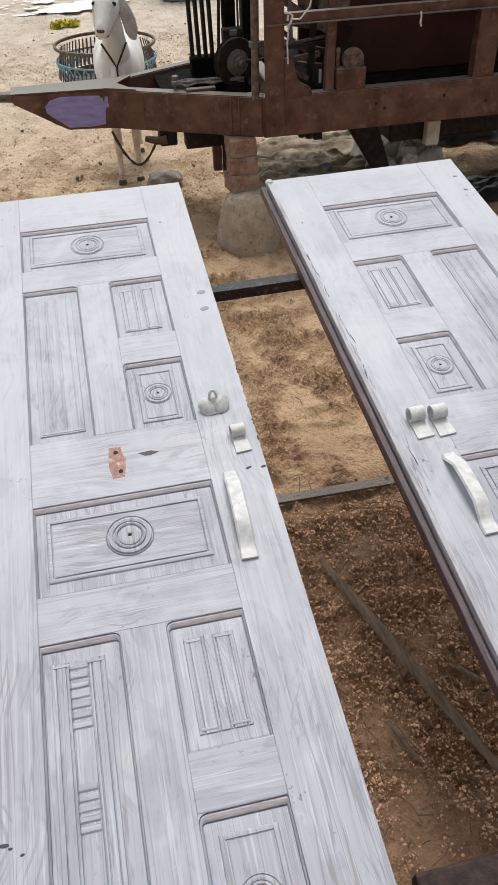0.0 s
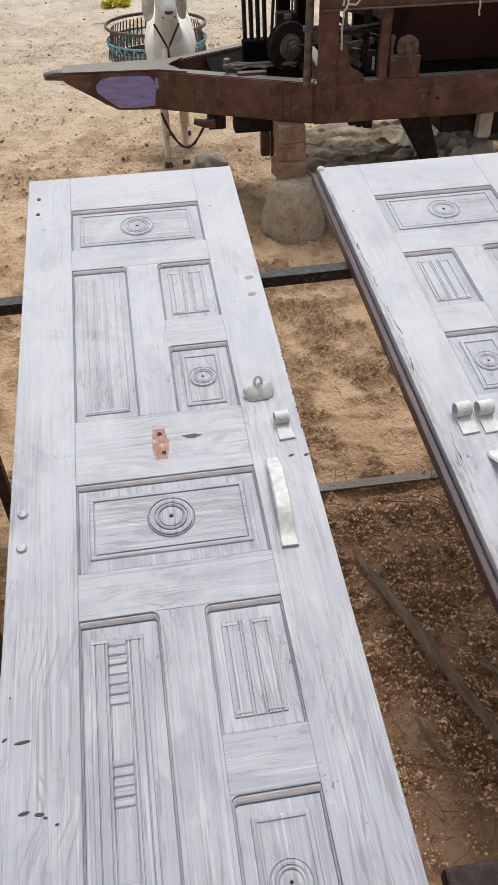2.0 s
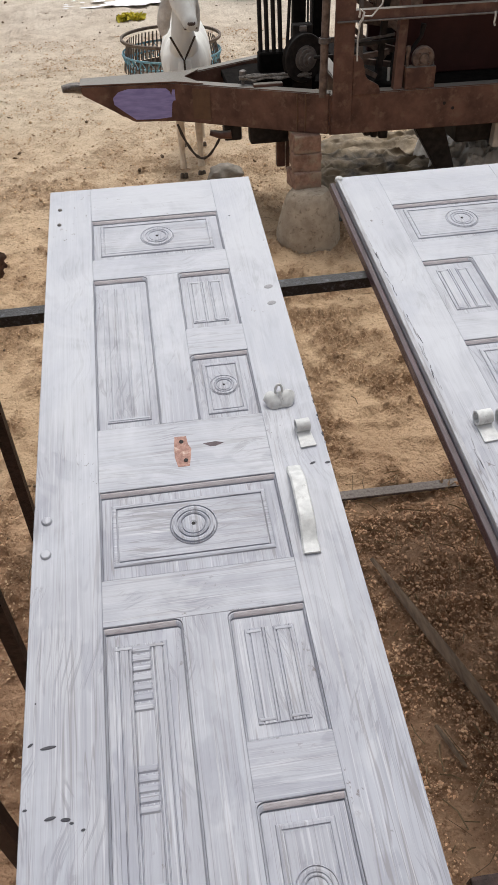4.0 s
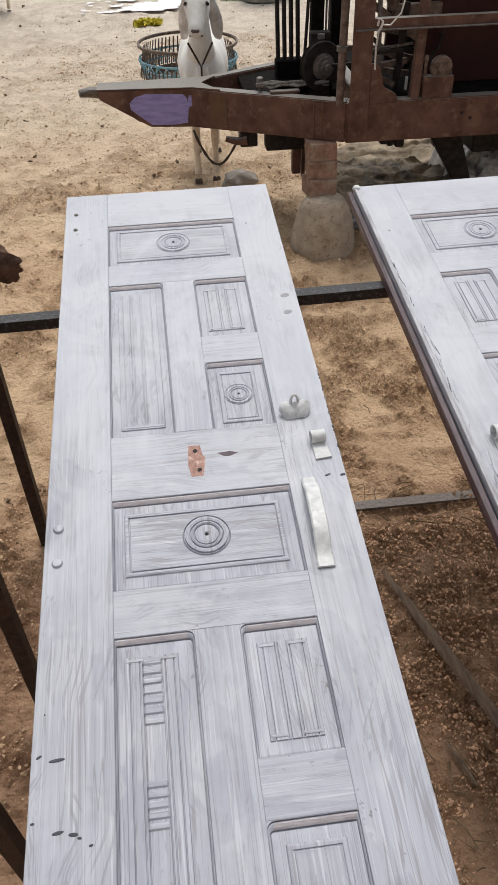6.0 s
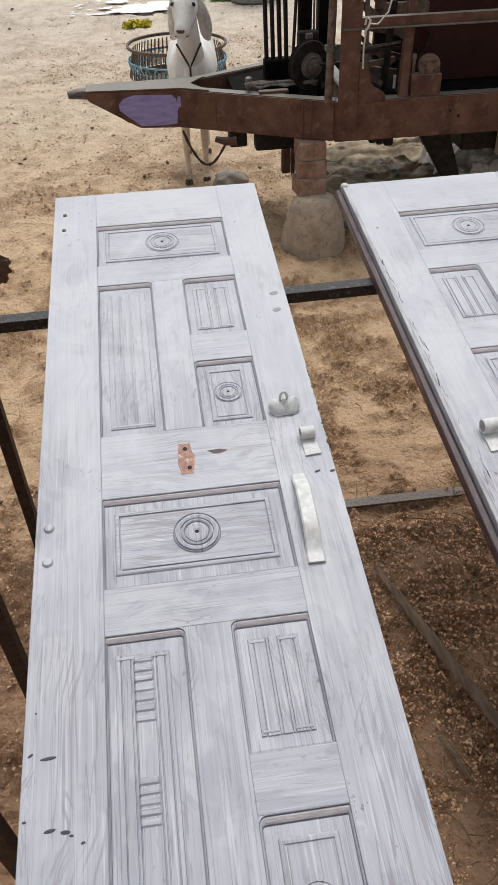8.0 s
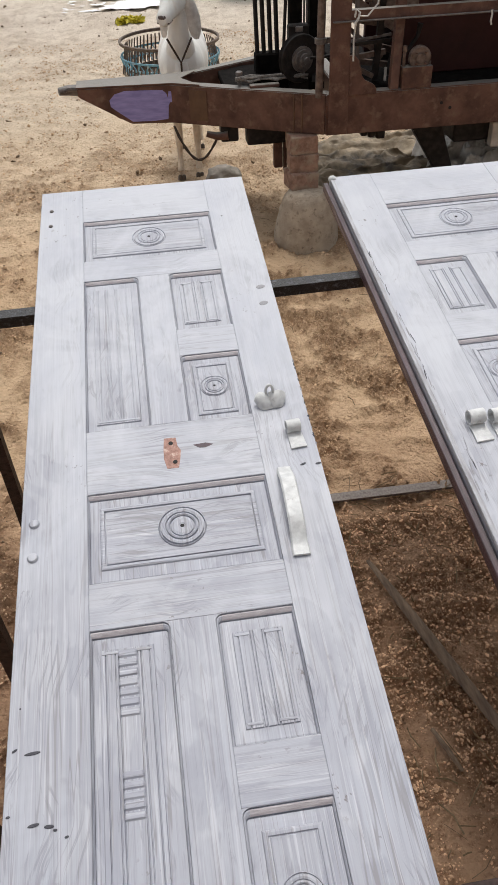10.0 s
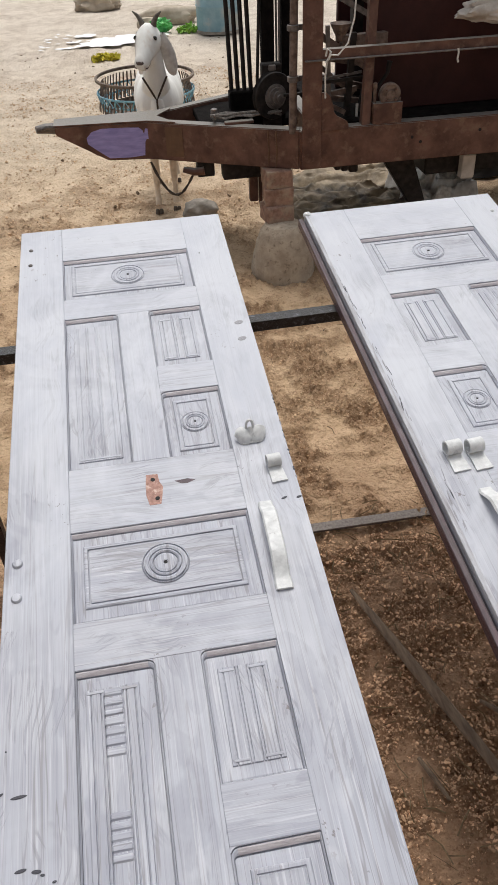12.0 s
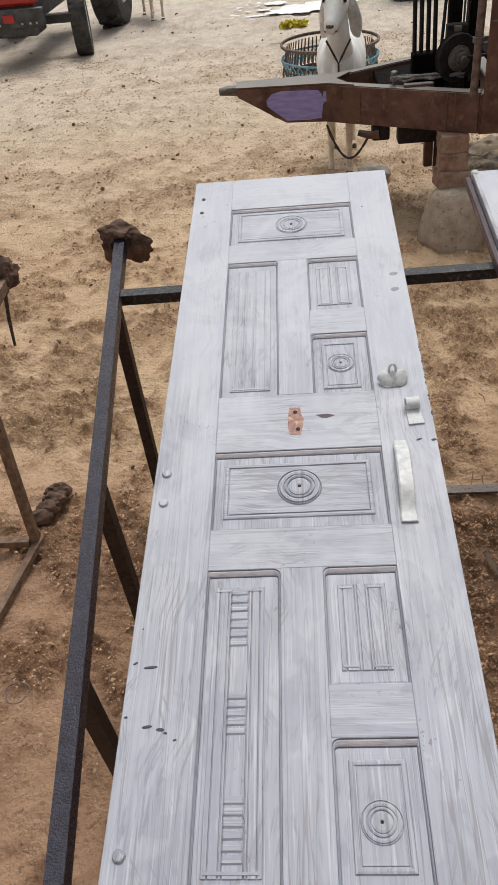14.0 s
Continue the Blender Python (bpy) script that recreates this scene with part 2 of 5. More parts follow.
RUBBED_EDGE = surface("rubbed_streaky_primer", (0.27, 0.26, 0.28), (0.52, 0.53, 0.57), 7, (9, 1, 9), rough=0.55, bump=0.5)
RUST_BROWN = surface("rusty_brown_angle", (0.11, 0.066, 0.042), (0.24, 0.155, 0.10), 40, rough=0.75, bump=0.5, per_thing=3)
PLASTER = surface("lime_plaster", (0.42, 0.38, 0.32), (0.56, 0.51, 0.44), 2.5, rough=0.95, bump=0.4, blotch=(0.33, 0.28, 0.22), blotch_scale=0.8)
# thin primer on red wood, toned darker for the far mouldings' shaded faces
PINKISH = surface("shaded_primer_on_red_wood", (0.33, 0.30, 0.315), (0.45, 0.42, 0.44), 40, (1, 4, 4), rough=0.5)
WORN_GREY = surface("rubbed_grey_primer", (0.22, 0.22, 0.235), (0.36, 0.36, 0.385), 150, rough=0.5)
DUNG = surface("dry_dung", (0.10, 0.068, 0.042), (0.22, 0.15, 0.09), 25, rough=0.97, bump=0.5)
# flat discs of this black paint the shade inside holes and dimples
HOLE_SHADE = plain("hole_shade_black", (0.012, 0.011, 0.011), 0.8)
MARK = surface("dried_dark_drip", (0.02, 0.02, 0.03), (0.06, 0.06, 0.075), 200, rough=0.4)
BLACK_TUBE = surface("dark_red_brown_painted_steel", (0.016, 0.010, 0.009), (0.050, 0.030, 0.026), 60, rough=0.5, bump=0.5, grain=300, per_thing=3, shine=0.2)
HAMMERED = surface("speckled_blue_black_steel", (0.010, 0.008, 0.014), (0.026, 0.024, 0.042), 40, rough=0.28, bump=0.7, grain=260, blotch=(0.06, 0.065, 0.10), blotch_scale=190, blotch_at=0.63, shine=0.36)
RUSTY_FLAT = surface("rusty_flat_iron", (0.055, 0.04, 0.034), (0.16, 0.13, 0.115), 70, rough=0.7, bump=0.5, dust=(0.24, 0.21, 0.19))
RUST = surface("brown_red_oxide_steel", (0.070, 0.034, 0.026), (0.155, 0.080, 0.058), 9, rough=0.5, bump=0.35, grain=150,
               blotch=(0.175, 0.108, 0.076), blotch_scale=17, blotch_at=0.60, dust=(0.22, 0.215, 0.195), per_thing=9, shine=0.3, dust_from=0.0)
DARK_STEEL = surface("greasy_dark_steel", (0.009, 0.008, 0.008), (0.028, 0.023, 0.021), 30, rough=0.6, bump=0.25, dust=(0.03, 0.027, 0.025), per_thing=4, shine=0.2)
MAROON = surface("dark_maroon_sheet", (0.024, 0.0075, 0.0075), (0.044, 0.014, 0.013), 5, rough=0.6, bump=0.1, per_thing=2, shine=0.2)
GREY_STEEL = surface("worn_grey_steel", (0.07, 0.062, 0.058), (0.16, 0.14, 0.13), 40, rough=0.5, bump=0.3, per_thing=4)
PURPLE = surface("brushed_purple_paint", (0.22, 0.20, 0.46), (0.33, 0.30, 0.60), 12, (1, 1, 4), rough=0.5, bump=0.1)
OCHRE = surface("ochre_stained_steel", (0.085, 0.042, 0.022), (0.13, 0.068, 0.034), 12, rough=0.6, bump=0.2)
BRICK = surface("crumbling_red_brick", (0.185, 0.105, 0.075), (0.36, 0.225, 0.165), 22, rough=0.95, bump=0.9, grain=90,
                blotch=(0.34, 0.27, 0.20), blotch_scale=14, blotch_at=0.55, per_thing=6)
MORTAR = surface("rough_grey_concrete", (0.33, 0.27, 0.205), (0.47, 0.395, 0.305), 18, rough=0.95, bump=1.0, grain=110,
                 blotch=(0.20, 0.155, 0.115), blotch_scale=40, blotch_at=0.62)
STONE = surface("grey_fieldstone", (0.20, 0.18, 0.155), (0.34, 0.31, 0.27), 16, rough=0.9, bump=0.7, grain=60, per_thing=4)
HIDE = surface("white_goat_hair", (0.70, 0.70, 0.67), (0.87, 0.88, 0.85), 9, (1, 1, 0.5), rough=0.85, bump=0.5, grain=150, blotch=(0.60, 0.49, 0.38), blotch_scale=5, blotch_at=0.66)
LEG_HIDE = surface("soiled_cream_hair", (0.52, 0.41, 0.30), (0.76, 0.66, 0.53), 14, rough=0.9, bump=0.4, grain=150)
EAR_HIDE = surface("pale_grey_ear_hair", (0.50, 0.48, 0.46), (0.76, 0.75, 0.72), 16, rough=0.85, bump=0.3)
HORN = surface("dark_grey_horn", (0.07, 0.06, 0.05), (0.16, 0.14, 0.12), 60, rough=0.55, bump=0.5, grain=90)
HOOF = plain("dark_hoof", (0.10, 0.075, 0.055), 0.6)
EYE = plain("dark_eye", (0.01, 0.008, 0.006), 0.15)
MUZZLE = plain("grey_pink_muzzle", (0.10, 0.075, 0.07), 0.6)
ROPE = surface("dark_rope", (0.03, 0.022, 0.018), (0.08, 0.06, 0.045), 120, rough=0.9, bump=0.5)
STRING = surface("white_twine", (0.50, 0.49, 0.46), (0.70, 0.69, 0.66), 90, rough=0.85)
CABLE = surface("weathered_grey_rope", (0.10, 0.09, 0.08), (0.26, 0.24, 0.22), 90, rough=0.85, per_thing=4)
BASKET_IRON = surface("rusty_thin_iron", (0.085, 0.06, 0.045), (0.17, 0.13, 0.10), 30, rough=0.75, per_thing=3)
BLUE_MESH = surface("faded_blue_plastic", (0.09, 0.27, 0.36), (0.22, 0.42, 0.50), 18, rough=0.5, blotch=(0.45, 0.50, 0.52), blotch_scale=10, blotch_at=0.6, per_thing=4)
CLOTH_BROWN = surface("dirty_brown_rag", (0.05, 0.03, 0.022), (0.17, 0.10, 0.07), 22, rough=0.95, bump=0.8, grain=200)
CLOTH_WHITE = surface("dirty_white_cloth", (0.36, 0.33, 0.29), (0.60, 0.57, 0.53), 9, rough=0.95, bump=0.5)
SACKING = surface("dusty_grey_sheeting", (0.17, 0.132, 0.088), (0.36, 0.285, 0.19), 7, rough=0.75, bump=0.5, blotch=(0.08, 0.07, 0.06), blotch_scale=5, blotch_at=0.57)
GREY_PLASTIC = surface("pale_grey_plastic", (0.46, 0.44, 0.41), (0.80, 0.78, 0.74), 9, rough=0.45, bump=0.5, blotch=(0.12, 0.10, 0.085), blotch_scale=7, blotch_at=0.60)
BLACK_SHEET = surface("black_plastic_sheet", (0.012, 0.011, 0.010), (0.04, 0.037, 0.034), 8, rough=0.35, bump=0.4)
# puddle water: the bright sky reflected in it is painted as white
PUDDLE_WHITE = surface("sky_white_puddle", (0.80, 0.80, 0.80), (0.88, 0.88, 0.88), 8, rough=0.35, bump=0.2)
YELLOW = surface("yellow_green_leaves", (0.38, 0.34, 0.03), (0.74, 0.64, 0.06), 30, rough=0.7)
GREEN = surface("bright_green_plastic", (0.03, 0.30, 0.06), (0.12, 0.50, 0.12), 12, rough=0.4)
LIME_GREEN = surface("lime_green_leaves", (0.16, 0.38, 0.04), (0.32, 0.56, 0.09), 20, rough=0.6)
DRUM_BLUE = surface("faded_blue_drum", (0.16, 0.30, 0.36), (0.28, 0.42, 0.47), 5, rough=0.5, blotch=(0.45, 0.43, 0.38), blotch_scale=3, blotch_at=0.55)
HEAP = surface("pale_sand_heap", (0.36, 0.30, 0.23), (0.50, 0.43, 0.34), 7, rough=0.95, bump=0.8, grain=60)
RUBBER = surface("dusty_black_rubber", (0.018, 0.018, 0.018), (0.06, 0.056, 0.05), 10, rough=0.8, bump=0.3)
RIM_SILVER = surface("silver_painted_rim", (0.40, 0.40, 0.41), (0.62, 0.62, 0.62), 10, rough=0.4, metal=0.3)
TRACTOR_RED = surface("tractor_red_paint", (0.33, 0.018, 0.016), (0.46, 0.03, 0.026), 6, rough=0.35, bump=0.05)
TRACTOR_GREY = surface("dusty_dark_grey_casting", (0.03, 0.03, 0.032), (0.085, 0.085, 0.085), 10, rough=0.6, dust=(0.2, 0.18, 0.15))
STRAW = surface("dry_straw", (0.15, 0.10, 0.055), (0.30, 0.22, 0.125), 30, rough=0.9, per_thing=5)
OLD_WOOD = surface("grey_weathered_wood", (0.13, 0.088, 0.062), (0.25, 0.178, 0.12), 12, (8, 1, 8), rough=0.9, bump=0.5)


def crumb_paint(name, dark, light):
    """Soil crumbs, each a little darker or paler than the next."""
    m = bpy.data.materials.new(name)
    m.use_nodes = True
    n, l = m.node_tree.nodes, m.node_tree.links
    geo, x = n.new("ShaderNodeNewGeometry"), n.new("ShaderNodeMix")
    x.data_type = "RGBA"
    x.inputs["A"].default_value, x.inputs["B"].default_value = (*dark, 1), (*light, 1)
    l.new(geo.outputs["Random Per Island"], x.inputs["Factor"])
    l.new(x.outputs["Result"], n["Principled BSDF"].inputs["Base Color"])
    n["Principled BSDF"].inputs["Roughness"].default_value = 0.97
    return m


CRUMB = crumb_paint("brown_soil_crumb", (0.24, 0.145, 0.088), (0.88, 0.58, 0.365))
SAND_CRUMB = crumb_paint("dry_sand_crumb", (0.34, 0.225, 0.14), (0.66, 0.465, 0.29))
# near-black: the shadow inside the machine is put into this steel's colour
SHADED_STEEL = surface("shaded_black_steel", (0.005, 0.0045, 0.0045), (0.014, 0.012, 0.011), 20, rough=0.9, shine=0.04)
OILY = surface("oily_brown_steel", (0.075, 0.052, 0.043), (0.19, 0.14, 0.115), 30, rough=0.55, bump=0.3, per_thing=4, shine=0.3)
# the pale bluish blotches are painted glints of sky on black steel
BLACK_PLAIN = surface("glinting_black_steel", (0.006, 0.006, 0.007), (0.016, 0.016, 0.020), 60, rough=0.36, bump=0.7, grain=240, blotch=(0.10, 0.11, 0.13), blotch_scale=90, blotch_at=0.60, shine=0.45)


# ---- shapes ----
def part(name, bm, material, parent=None, label="", smooth=False):
    """Link a bmesh as one mesh object, under a thing or a part."""
    me = bpy.data.meshes.new(name)
    bmesh.ops.recalc_face_normals(bm, faces=bm.faces)
    bm.to_mesh(me)
    bm.free()
    me.materials.append(material)
    if smooth:
        me.shade_smooth()
        me.set_sharp_from_angle(angle=radians(40))
    ob = new(name, me)
    ob.parent = parent
    if label:
        tagged(ob, label)
    return ob


def thing(name, label, category, m=None, group="", kind=""):
    ob = new(name)
    if m is not None:
        ob.matrix_basis = m
    return tagged(ob, label, category, group, kind)


def box(lo, hi, bevel=0.0, bm=None, m=None, seg=1):
    """A box between two corners, edges bevelled, added to bm."""
    out = bm or bmesh.new()
    b = bmesh.new()
    bmesh.ops.create_cube(b, size=1)
    lo, hi = Vector(lo), Vector(hi)
    for v in b.verts:
        v.co = Vector([lo[i] + (v.co[i] + 0.5) * (hi[i] - lo[i]) for i in range(3)])
    if bevel:
        bmesh.ops.bevel(b, geom=b.edges[:], offset=bevel, segments=seg, affect="EDGES", profile=0.6)
    return pour(b, out, m)


def pour(b, out, m=None):
    if m is not None:
        bmesh.ops.transform(b, matrix=m, verts=b.verts)
    me = bpy.data.meshes.new("pour")
    b.to_mesh(me)
    b.free()
    out.from_mesh(me)
    bpy.data.meshes.remove(me)
    return out


def ring_skin(rings, bm=None, close_ends=True, around=True):
    """Skin over rings of points, all of one count."""
    bm = bm or bmesh.new()
    vs = [[bm.verts.new(p) for p in r] for r in rings]
    k = len(vs[0])
    for a, b in zip(vs, vs[1:]):
        for i in range(k if around else k - 1):
            bm.faces.new((a[i], a[(i + 1) % k], b[(i + 1) % k], b[i]))
    if close_ends:
        bm.faces.new(vs[0][::-1])
        bm.faces.new(vs[-1])
    return bm


def tube(points, radius, seg=8, bm=None, flat=1.0, up=(0, 0, 1), square=False):
    """A tube along points; radius one number or one per point; flat squashes it along its second axis."""
    pts = [Vector(p) for p in points]
    rads = radius if isinstance(radius, (list, tuple)) else [radius] * len(pts)
    rings, side = [], None
    for i, p in enumerate(pts):
        d = (pts[min(i + 1, len(pts) - 1)] - pts[max(i - 1, 0)]).normalized()
        ref = Vector(up) if side is None else side.cross(d)
        if side is None and abs(d.dot(ref)) > 0.95:
            ref = Vector((0, 1, 0)) if abs(d.y) < 0.9 else Vector((1, 0, 0))
        s = d.cross(ref).normalized() if side is None else (side - d * side.dot(d)).normalized()
        side = s
        t = s.cross(d)
        if square:
            ring = [p + s * rads[i] * a + t * rads[i] * flat * b for a, b in ((-1, -1), (1, -1), (1, 1), (-1, 1))]
        else:
            ring = [p + s * rads[i] * math.cos(2 * math.pi * k / seg) + t * rads[i] * flat * math.sin(2 * math.pi * k / seg) for k in range(seg)]
        rings.append(ring)
    return ring_skin(rings, bm)


def lathe(profile, seg=32, bm=None, m=None):
    """Turn (radius, height) pairs round z; ends at radius 0 close."""
    b = bmesh.new()
    rings = []
    for r, z in profile:
        if r < 1e-6:
            rings.append([b.verts.new((0, 0, z))])
        else:
            rings.append([b.verts.new((r * math.cos(2 * math.pi * k / seg), r * math.sin(2 * math.pi * k / seg), z)) for k in range(seg)])
    for a, c in zip(rings, rings[1:]):
        for i in range(seg):
            j = (i + 1) % seg
            q = [a[i % len(a)], a[j % len(a)], c[j % len(c)], c[i % len(c)]]
            q = [v for k, v in enumerate(q) if v not in q[:k]]
            if len(q) > 2:
                b.faces.new(q)
    return pour(b, bm or bmesh.new(), m)


def prism(outline, lo, hi, axis="y", bm=None, bevel=0.0):
    """An outline in the plane across an axis, drawn out from lo to hi."""
    b = bmesh.new()
    put = {"y": lambda p, d: (p[0], d, p[1]), "z": lambda p, d: (p[0], p[1], d), "x": lambda p, d: (d, p[0], p[1])}[axis]
    ring_skin([[put(p, lo) for p in outline], [put(p, hi) for p in outline]], b)
    if bevel:
        bmesh.ops.recalc_face_normals(b, faces=b.faces)
        bmesh.ops.bevel(b, geom=b.edges[:], offset=bevel, segments=1, affect="EDGES")
    return pour(b, bm or bmesh.new())


def lump(radius, scale=(1, 1, 1), rough=0.25, freq=2.0, seed=0.0, sub=3):
    """A stone-like or crumpled body."""
    b = bmesh.new()
    bmesh.ops.create_icosphere(b, subdivisions=sub, radius=1)
    for v in b.verts:
        k = 1 + rough * noise.noise(v.co * freq + Vector((seed, seed * 2, 0))) + rough * 0.5 * noise.noise(v.co * freq * 2.7 + Vector((0, seed, 5)))
        v.co = Vector([v.co[i] * k * radius * scale[i] for i in range(3)])
    return b


def stuff(name, verts, faces, material, label, category):
    me = bpy.data.meshes.new(name)
    me.from_pydata(verts, [], faces)
    me.materials.append(material)
    return tagged(new(name, me), label, category, kind="stuff")


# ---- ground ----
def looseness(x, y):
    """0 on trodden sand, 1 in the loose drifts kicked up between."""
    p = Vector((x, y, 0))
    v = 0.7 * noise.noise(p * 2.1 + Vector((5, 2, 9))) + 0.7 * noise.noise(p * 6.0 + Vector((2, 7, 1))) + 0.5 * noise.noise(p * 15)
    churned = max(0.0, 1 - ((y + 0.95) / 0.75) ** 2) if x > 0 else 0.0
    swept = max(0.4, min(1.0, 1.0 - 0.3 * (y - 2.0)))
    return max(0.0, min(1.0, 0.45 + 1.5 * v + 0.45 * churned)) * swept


def drift_edge(x, y):
    """Soft hollows and rims left by feet and hooves."""
    return noise.noise(Vector((x * 5.5 + 0.4 * noise.noise(Vector((x * 3, y * 3, 1))), y * 4.5, 12)))


def ground_height(x, y):
    near = 1.0 if -4 < y < 9 and abs(x) < 5 else 0.35
    p = Vector((x, y, 0))
    h = 0.030 * noise.noise(p * 0.7) + 0.016 * noise.noise(p * 2.6 + Vector((3, 1, 0))) + 0.015 * drift_edge(x, y)
    rough = 0.5 + 0.5 * noise.noise(p * 1.1 + Vector((7, 3, 2)))
    drift = looseness(x, y)
    h += 0.034 * max(noise.noise(p * 8 + Vector((1, 8, 0))), 0) * (0.35 + rough)
    cell = noise.voronoi(p * 26 + Vector((noise.noise(p * 15), noise.noise(p * 15 + Vector((9, 0, 0))), 0)))[0][0]
    trodden = 0.8 if 0.1 < x < 1.4 and y < -0.5 else 1.0
    h += trodden * drift * (0.048 * max(0.0, 0.62 - cell) + 0.038 * max(noise.noise(p * 31), 0) + 0.013 * noise.noise(p * 66))
    # short ridges scraped up across the yard
    ridge = noise.noise(Vector((x * 7 + 0.8 * noise.noise(p * 4), y * 17 + x * 3, 4)))
    h += 0.026 * max(0.0, ridge - 0.05) * (0.5 + rough)
    if -1.95 < y < 1.3 and -1.7 < x < 1.5:
        h += trodden * (0.25 + 0.75 * drift) * 0.042 * max(0.0, 0.60 - noise.voronoi(p * 52 + Vector((noise.noise(p * 30), noise.noise(p * 30 + Vector((4, 0, 0))), 0)))[0][0])
    return (h - 0.012) * near


def build_ground():
    def steps(a, b, d):
        return list(np.arange(a, b, d))
    far = [6.0 * 1.6 ** k for k in range(1, 13)]
    xs = [-v for v in far[::-1]] + steps(-6, -1.6, 0.055) + steps(-1.6, 0.2, 0.0115) + steps(0.2, 1.3, 0.0065) + steps(1.3, 1.5, 0.0115) + steps(1.5, 1.9, 0.03) + steps(1.9, 6.01, 0.055) + far
    ys = [-v for v in far[::-1]] + steps(-6, -2.3, 0.1) + steps(-2.3, -1.9, 0.03) + steps(-1.9, 0.5, 0.0072) + steps(0.5, 1.3, 0.0115) + steps(1.3, 3.2, 0.02) + steps(3.2, 7, 0.035) + steps(7, 14, 0.08) + [14 * 1.5 ** k for k in range(1, 13)]
    verts = [(x, y, ground_height(x, y) if abs(x) < 9 and -9 < y < 30 else 0.0) for y in ys for x in xs]
    w = len(xs)
    faces = [(j * w + i, j * w + i + 1, (j + 1) * w + i + 1, (j + 1) * w + i) for j in range(len(ys) - 1) for i in range(w - 1)]
    me = bpy.data.meshes.new("ground")
    me.from_pydata(verts, [], faces)
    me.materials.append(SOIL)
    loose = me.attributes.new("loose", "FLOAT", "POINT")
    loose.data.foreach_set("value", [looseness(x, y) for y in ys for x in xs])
    me.shade_smooth()
    tagged(new("ground", me), "trodden bare soil yard, darker brown near, pale dust beyond", "ground", kind="structure")


build_ground()


# ---- the two door leaves ----
# Rectangles are x0, x1, y0 (near), y1 (far) in a leaf's own frame; its far end is y = 0, its upper face z = 0.
LENGTH, THICK = 2.16, 0.036


def nested(loops, bm=None, cap=True):
    """A face of nested rectangles: (x0, x1, y0, y1, z) from the outside in."""
    return ring_skin([[(x0, y0, z), (x1, y0, z), (x1, y1, z), (x0, y1, z)] for x0, x1, y0, y1, z in loops], bm, close_ends=False) if not cap else \
        capped(ring_skin([[(x0, y0, z), (x1, y0, z), (x1, y1, z), (x0, y1, z)] for x0, x1, y0, y1, z in loops], bm, close_ends=False))


def capped(bm):
    bm.verts.ensure_lookup_table()
    bm.faces.new([bm.verts[-4], bm.verts[-3], bm.verts[-2], bm.verts[-1]])
    return bm


def inset(r, d, z):
    return (r[0] + d, r[1] - d, r[2] + d, r[3] - d, z)


def round_rect(x0, x1, y0, y1, z, radii, k=4):
    """A rectangle of points, each corner with its own radius."""
    pts = []
    for (cx, cy, sx, sy), rad, turn in zip(((x0, y0, 1, 1), (x1, y0, -1, 1), (x1, y1, -1, -1), (x0, y1, 1, -1)), radii, (180, 270, 0, 90)):
        rad = max(rad, 0.0002)
        for i in range(k + 1):
            a = radians(turn + 90 * i / k)
            pts.append((cx + sx * rad + rad * math.cos(a), cy + sy * rad + rad * math.sin(a), z))
    return pts


def panel_ground(r, soft_left, soft_right):
    """The moulding that falls from the frame's edge, and the sunk ground of the panel; its far corners by a muntin are round."""
    e = 0.0002
    r = (r[0] + e, r[1] - e, r[2] + e, r[3] - e)
    kl, kr, kn = 0.34 if soft_left else 0.24, 0.34 if soft_right else 0.30, 0.24
    tip = (0.0, 0.0, 0.013 if soft_right else 0.002, 0.013 if soft_left else 0.002)
    rings = [round_rect(*r, -0.030, (0, 0, 0, 0)), round_rect(*r, -0.0005, (0, 0, 0, 0))]
    for d, z in ((0.0004, -0.0005), (0.0008, -0.0055), (0.0022, -0.0055), (0.0027, -0.0022), (0.005, -0.0024), (0.009, -0.0044), (0.0118, -0.0066),
                 (0.0122, -0.0115), (0.0138, -0.0115), (0.0145, -0.0078), (0.024, -0.0072)):
        rings.append(round_rect(r[0] + d * kl, r[1] - d * kr, r[2] + d * kn, r[3] - d, z, [max(q - d * 0.5, 0) for q in tip]))
    bm = ring_skin(rings, close_ends=False)
    bm.verts.ensure_lookup_table()
    bm.faces.new(bm.verts[-len(rings[-1]):])
    return bm


def fillet(r, soft_left, soft_right):
    """The bead that lies on the far moulding."""
    y = r[3] - 0.0002
    return prism([(y - 0.0028, -0.0100), (y - 0.0028, -0.0018), (y - 0.0050, -0.0020), (y - 0.0090, -0.0040), (y - 0.0117, -0.0061), (y - 0.0117, -0.0100)],
                 r[0] + (0.012 if soft_left else 0.002), r[1] - (0.012 if soft_right else 0.003), "x")


def raised_frame(r, deep=0.6):
    """A raised field with a bead and one line sunk round its edge."""
    return nested([inset(r, -0.003, -0.0125), inset(r, -0.001, -0.0060), inset(r, 0.0, -0.0042), inset(r, 0.003, -0.0034), inset(r, 0.0072, -0.0036), inset(r, 0.0080, -0.0036 - 0.0046 * deep),
                   inset(r, 0.0098, -0.0036 - 0.0046 * deep), inset(r, 0.0108, -0.0042), inset(r, 0.0160, -0.0045)])


